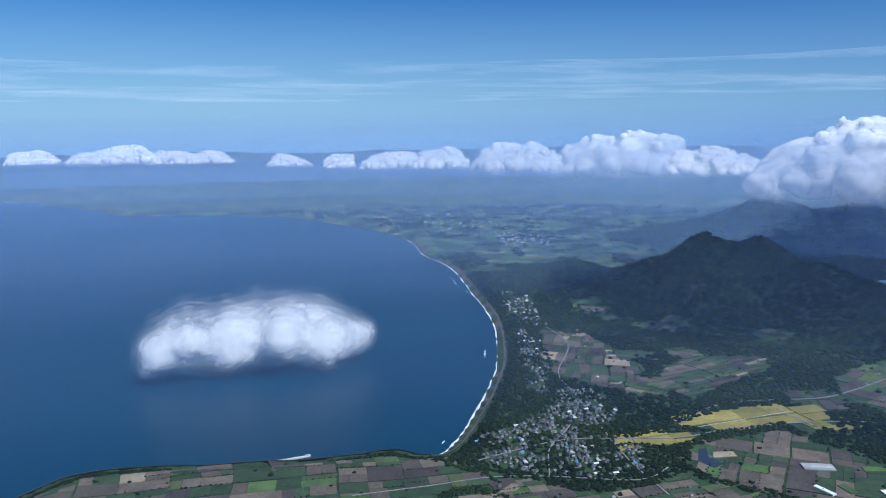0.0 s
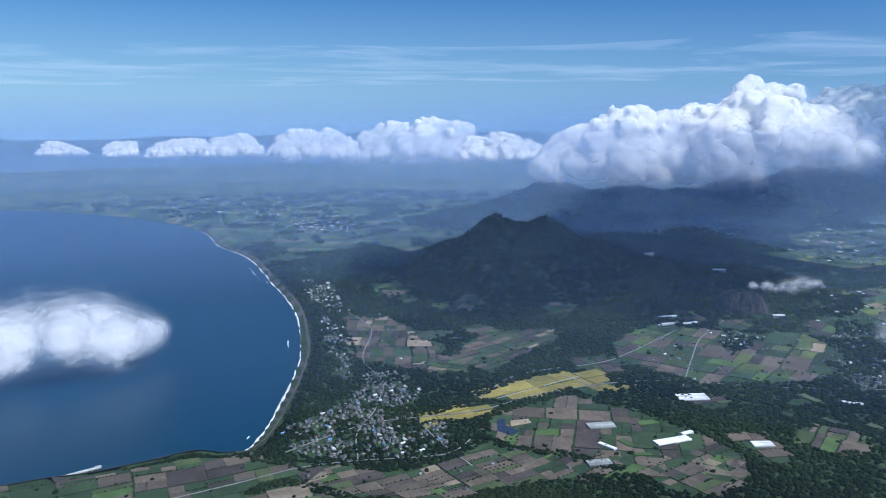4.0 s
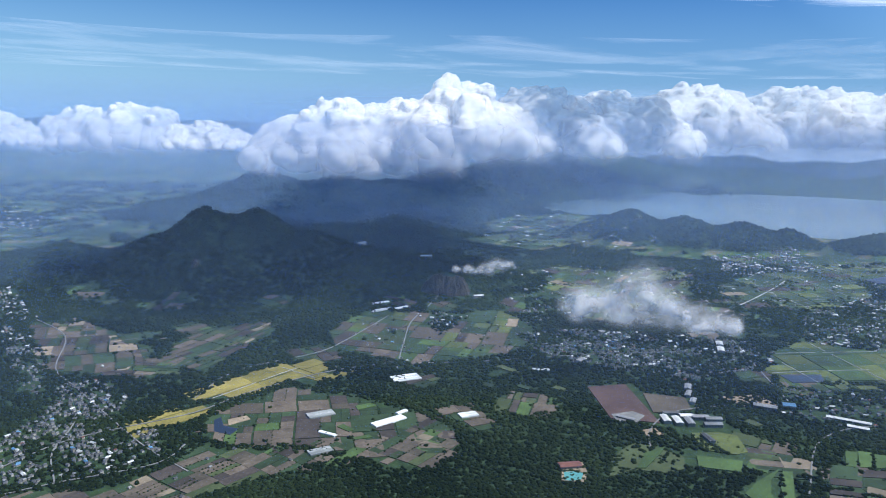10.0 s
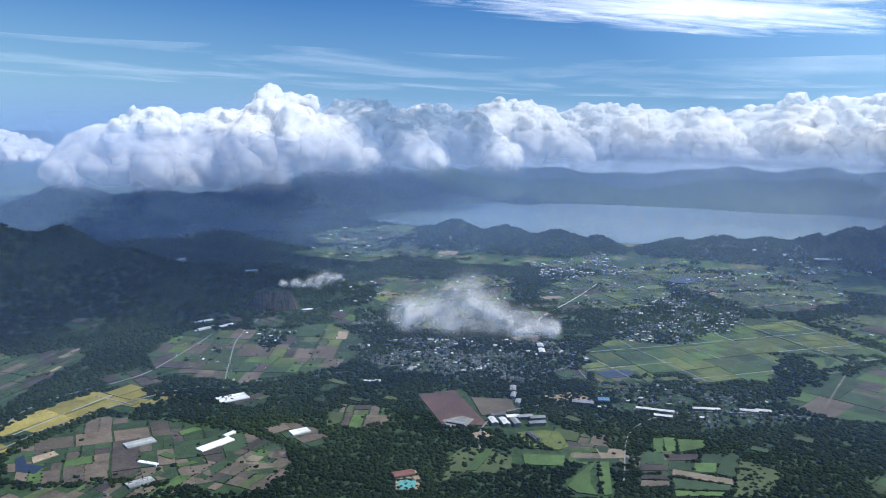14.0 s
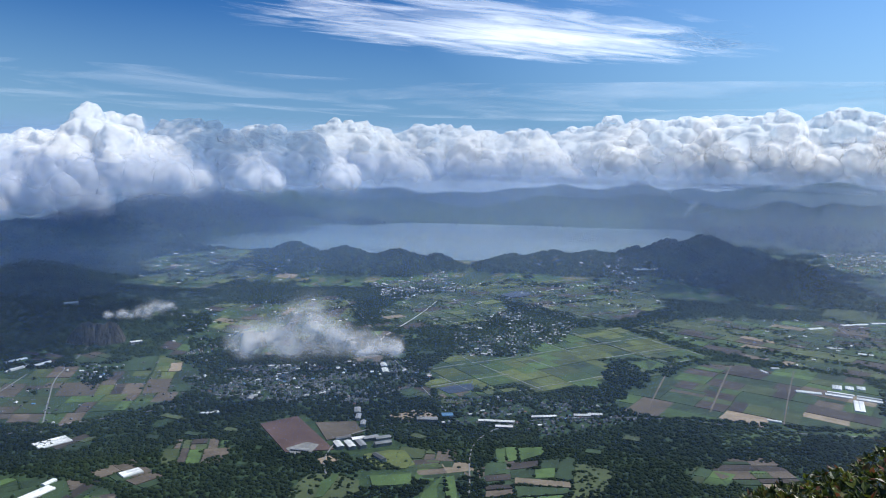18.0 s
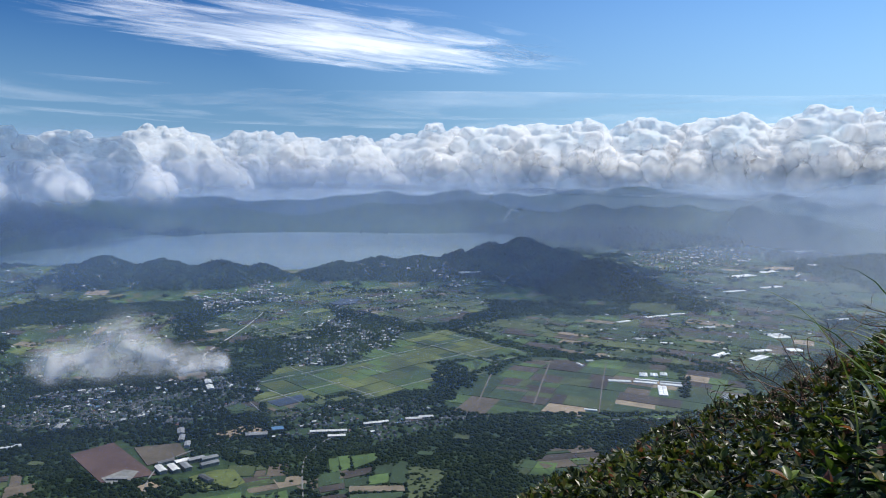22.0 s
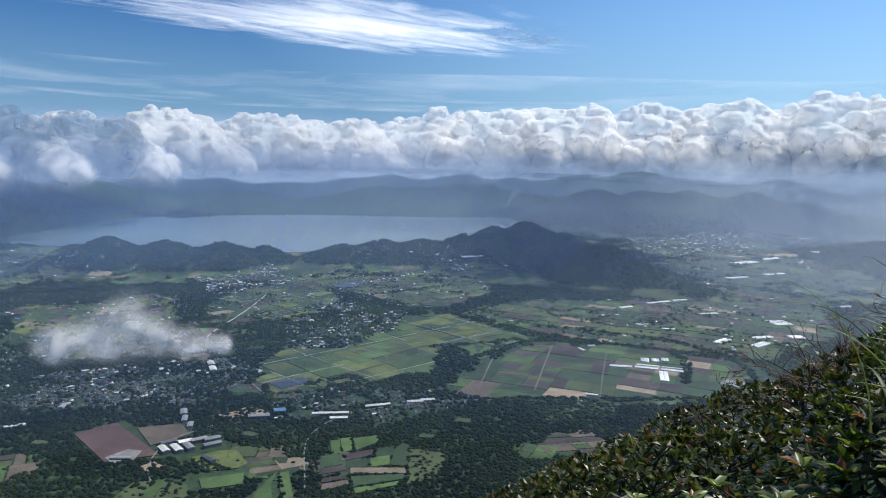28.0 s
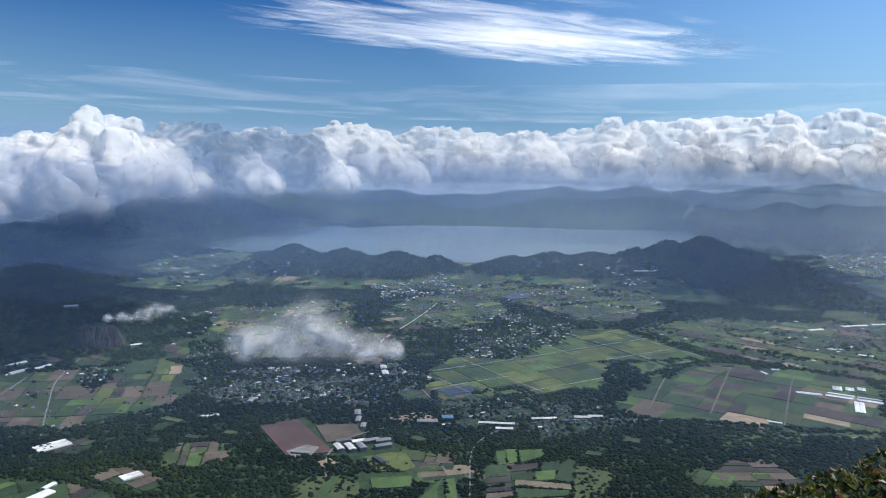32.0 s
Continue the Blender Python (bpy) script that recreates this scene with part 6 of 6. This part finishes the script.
def twig_tree(base, up, length, rng, depth=3, r=0.004):
    """A bare branching twig."""
    out = []
    p = [np.array(base, float)]
    d = np.array(up, float)
    for k in range(5):
        d = d + 0.22 * rng.normal(size=3) * (1, 1, 0.5)
        d /= np.linalg.norm(d)
        p.append(p[-1] + d * length / 5)
    out.append(tube(p, r, r * 0.4, 3))
    if depth:
        for k in range(3):
            at = p[rng.randint(2, 6)]
            side = d + 0.9 * rng.normal(size=3)
            side[2] = abs(side[2]) * 0.7
            out += twig_tree(at, side / np.linalg.norm(side), length * (0.35 + 0.3 * rng.rand()), rng, depth - 1, r * 0.6)
    return out


# Shrubs: each owns a patch of the slope.
rng = np.random.RandomState(11)
seeds = []
for k in range(600):
    x, y = rng.uniform(1.2, 5.6), rng.uniform(-3.6, 1.3)
    if all((x - a) ** 2 + (y - b) ** 2 > 0.72 ** 2 for a, b in seeds):
        seeds.append((x, y))
seeds = np.array(seeds)
n = 19000
x, y = rng.uniform(1.0, 5.8, n), rng.uniform(-3.8, 1.5, n)
owner = np.argmin((x[:, None] - seeds[:, 0]) ** 2 + (y[:, None] - seeds[:, 1]) ** 2, 1)
reach = np.hypot(x - seeds[owner, 0], y - seeds[owner, 1])
tone = noise2(seeds[:, 0], seeds[:, 1], 0.9, 2, 44)
for k, (sx0, sy0) in enumerate(seeds):
    mine = owner == k
    d = math.hypot(sx0 - AT[0], sy0 - AT[1])
    if mine.sum() < 40 or d < 1.45:
        continue
    broad = d < 2.0 or tone[k] > 0.62
    px_, py_ = x[mine], y[mine]
    top = crown(px_, py_) + 0.10 * (1 - reach[mine] / 0.6)
    deep = rng.rand(len(px_)) ** 2.6 * 0.30
    tips = np.c_[px_, py_, top - deep]
    axes = np.c_[0.6 * rng.normal(size=(len(px_), 2)) + np.c_[px_ - sx0, py_ - sy0] * 0.7, np.full(len(px_), 1.0)]
    axes += 0.5 * np.array(sun_dir)
    axes /= np.linalg.norm(axes, axis=1, keepdims=True)
    per = 6 if broad else 7
    frames = leaf_frames(tips, axes, per, rng, 1.05 if broad else 0.95)
    size = (0.048 if broad else 0.033) * (0.6 + 0.7 * rng.rand(len(frames[0])))
    shape = (LEAF_V, LEAF_F) if broad and d < 3 else (SMALL_LEAF_V, SMALL_LEAF_F)
    ground = float(height(np.array([sx0]), np.array([sy0]))[0])
    home = np.array((sx0, sy0, ground))
    shrub = new("shrub")
    shrub.location = home
    v, f = leaf_mass(*frames, size, *shape)
    part("foliage", mesh_of("foliage", v - home, f, BROAD_LEAF if broad else SHRUB_LEAF), shrub)
    stems = []
    for q in tips[:: max(1, len(tips) // 26)]:
        mid = (q + home) / 2 + 0.05 * rng.normal(size=3)
        stems.append(tube([home + 0.04 * rng.normal(size=3) * (1, 1, 0), mid, q], 0.008, 0.003))
    for v, f in stems:
        part("branch", mesh_of("branch", v - home, f, BARK, flat=False), shrub)
    tagged(shrub, "glossy broad-leaved green shrub on the summit slope" if broad else "dense small-leaved green shrub on the summit slope", "shrub", "shrubs on the summit slope")

# A leafy bush close by, leaf by leaf.
bush = new("leafy_bush")
bx, by = 2.15, -0.95
bush.location = (bx, by, float(height(np.array([bx]), np.array([by]))[0]))
base = np.array(bush.location)
leaf_data = mesh_of("leaf", LEAF_V * (1, 1, 1.4), LEAF_F, BROAD_LEAF, flat=False)
stems = []
for k in range(34):
    px_, py_ = bx + rng.uniform(-0.75, 0.7), by + rng.uniform(-0.55, 0.75)
    tip = np.array((px_, py_, float(crown(np.array([px_]), np.array([py_]))[0]) + 0.02 + 0.07 * rng.rand()))
    ax = np.array((0.3 * rng.normal(), 0.3 * rng.normal(), 1.0)) + 0.3 * np.array(sun_dir)
    ax /= np.linalg.norm(ax)
    stems.append(tube([base, (base + tip) / 2 + 0.06 * rng.normal(size=3), tip], 0.007, 0.003))
    at, right, fwd, up_ = leaf_frames(tip[None], ax[None], 8, rng, 1.1)
    for i in range(8):
        s = 0.046 * (0.6 + 0.7 * rng.rand())
        leaf = part("leaf", leaf_data, bush)
        m = Matrix((right[i], fwd[i], up_[i])).transposed().to_4x4()
        leaf.matrix_basis = Matrix.Translation(at[i] - base) @ m @ Matrix.Diagonal((s, s, s, 1))
for v, f in stems:
    part("branch", mesh_of("branch", v - base, f, BARK, flat=False), bush)
tagged(bush, "leafy bush with large glossy green leaves in sunlight", "bush")


def bearing_spot(az, d):
    return AT[0] + d * math.sin(radians(az)), AT[1] + d * math.cos(radians(az))


# Bare twigs that stand out of the shrubs.
for az, d, length, depth, label in ((93.0, 3.0, 0.30, 3, "branching twig with a few leaves above the shrubs"), (94.3, 3.1, 0.28, 3, "branching twig with a few leaves above the shrubs"), (86.5, 2.9, 0.26, 1, "thin bare twig above the shrubs"), (83.5, 2.9, 0.28, 1, "thin bare twig above the shrubs"), (90.3, 3.0, 0.28, 2, "thin bare twig above the shrubs"),
                                    (98.6, 3.3, 0.2, 3, "dead brown brush among the shrubs"), (99.4, 3.4, 0.22, 3, "dead brown brush among the shrubs"), (100.2, 3.3, 0.2, 3, "dead brown brush among the shrubs"), (101.2, 3.4, 0.2, 3, "dead brown brush among the shrubs"), *[(96.6 + 0.42 * k, 3.0 + 0.17 * (k % 4), 0.15 + 0.04 * (k % 3), 3, "dead brown brush among the shrubs") for k in range(13)], (103.2, 3.7, 0.26, 3, "dead brown brush among the shrubs"), (105.0, 3.6, 0.24, 3, "dead brown brush among the shrubs")):
    x0, y0 = bearing_spot(az, d)
    z0 = float(crown(np.array([x0]), np.array([y0]))[0]) - 0.16
    twig = new("twig")
    twig.location = (x0, y0, z0)
    pieces = twig_tree((0, 0, 0), (0.1 * rng.normal(), 0.15 + 0.15 * rng.normal(), 1), length, rng, depth, 0.0045)
    for v, f in pieces:
        part("branch", mesh_of("branch", v, f, DEAD if "dead" in label else BARK, flat=False), twig)
    v, f = join(pieces)
    if "leaves" in label:
        ends = v[rng.choice(len(v), 9)]
        at, right, fwd, up_ = leaf_frames(ends, np.tile((0.2, 0.1, 0.97), (9, 1)), 1, rng, 1.0)
        for i in range(9):
            s = 0.03 * (0.7 + 0.6 * rng.rand())
            m = Matrix((right[i], fwd[i], up_[i])).transposed().to_4x4()
            part("leaf", leaf_data, twig).matrix_basis = Matrix.Translation(at[i]) @ m @ Matrix.Diagonal((s, s, s, 1))
    tagged(twig, label, "twig")


# Tall grass that arches over the shrubs.
def blade(length, lean, width, rng):
    n = 12
    p, ang = [(0.0, 0.0)], radians(lean)
    for k in range(n):
        p.append((p[-1][0] + math.sin(ang) * length / n, p[-1][1] + math.cos(ang) * length / n))
        ang += radians(11) * (0.25 + 1.5 * (k / n) ** 1.6)
    w = [width * min(1, 0.5 + 0.2 * k) * max(0.02, 1 - (k / n) ** 2) for k in range(n + 1)]
    v = []
    for (a, h), ww in zip(p, w):
        v += [(a, -ww, h + ww * 0.5), (a, 0, h), (a, ww, h + ww * 0.5)]
    f = []
    for k in range(n):
        for j in (0, 1):
            f.append((3 * k + j, 3 * k + j + 1, 3 * k + 4 + j, 3 * k + 3 + j))
    return mesh_of("blade", np.array(v), np.array(f), GRASS_BLADE, flat=False)


blades = [blade(l, lean, w, rng) for l, lean, w in ((0.66, 2, 0.010), (0.60, 6, 0.012), (0.54, 10, 0.013), (0.72, 0, 0.009), (0.48, 15, 0.013))]
for az, d, count in ((106.6, 2.2, 10), (107.6, 2.1, 20), (109.2, 2.1, 28), (111.5, 2.2, 28)):
    gx0, gy0 = bearing_spot(az, d)
    tuft = new("grass_tuft")
    tuft.location = (gx0, gy0, float(height(np.array([gx0]), np.array([gy0]))[0]) + 0.05)
    for k in range(count):
        b = part("blade", blades[rng.randint(5)], tuft)
        turn = rng.uniform(0, 360) if rng.rand() < 0.7 else rng.normal(100, 35)
        b.matrix_basis = pose(0.07 * rng.normal(), 0.07 * rng.normal(), 0, 0, 4 * rng.normal(), turn) @ Matrix.Diagonal((1, 1, 0.8 + 0.4 * rng.rand(), 1))
    tagged(tuft, "tuft of long arching green grass blades", "grass", "grass tufts among the shrubs")
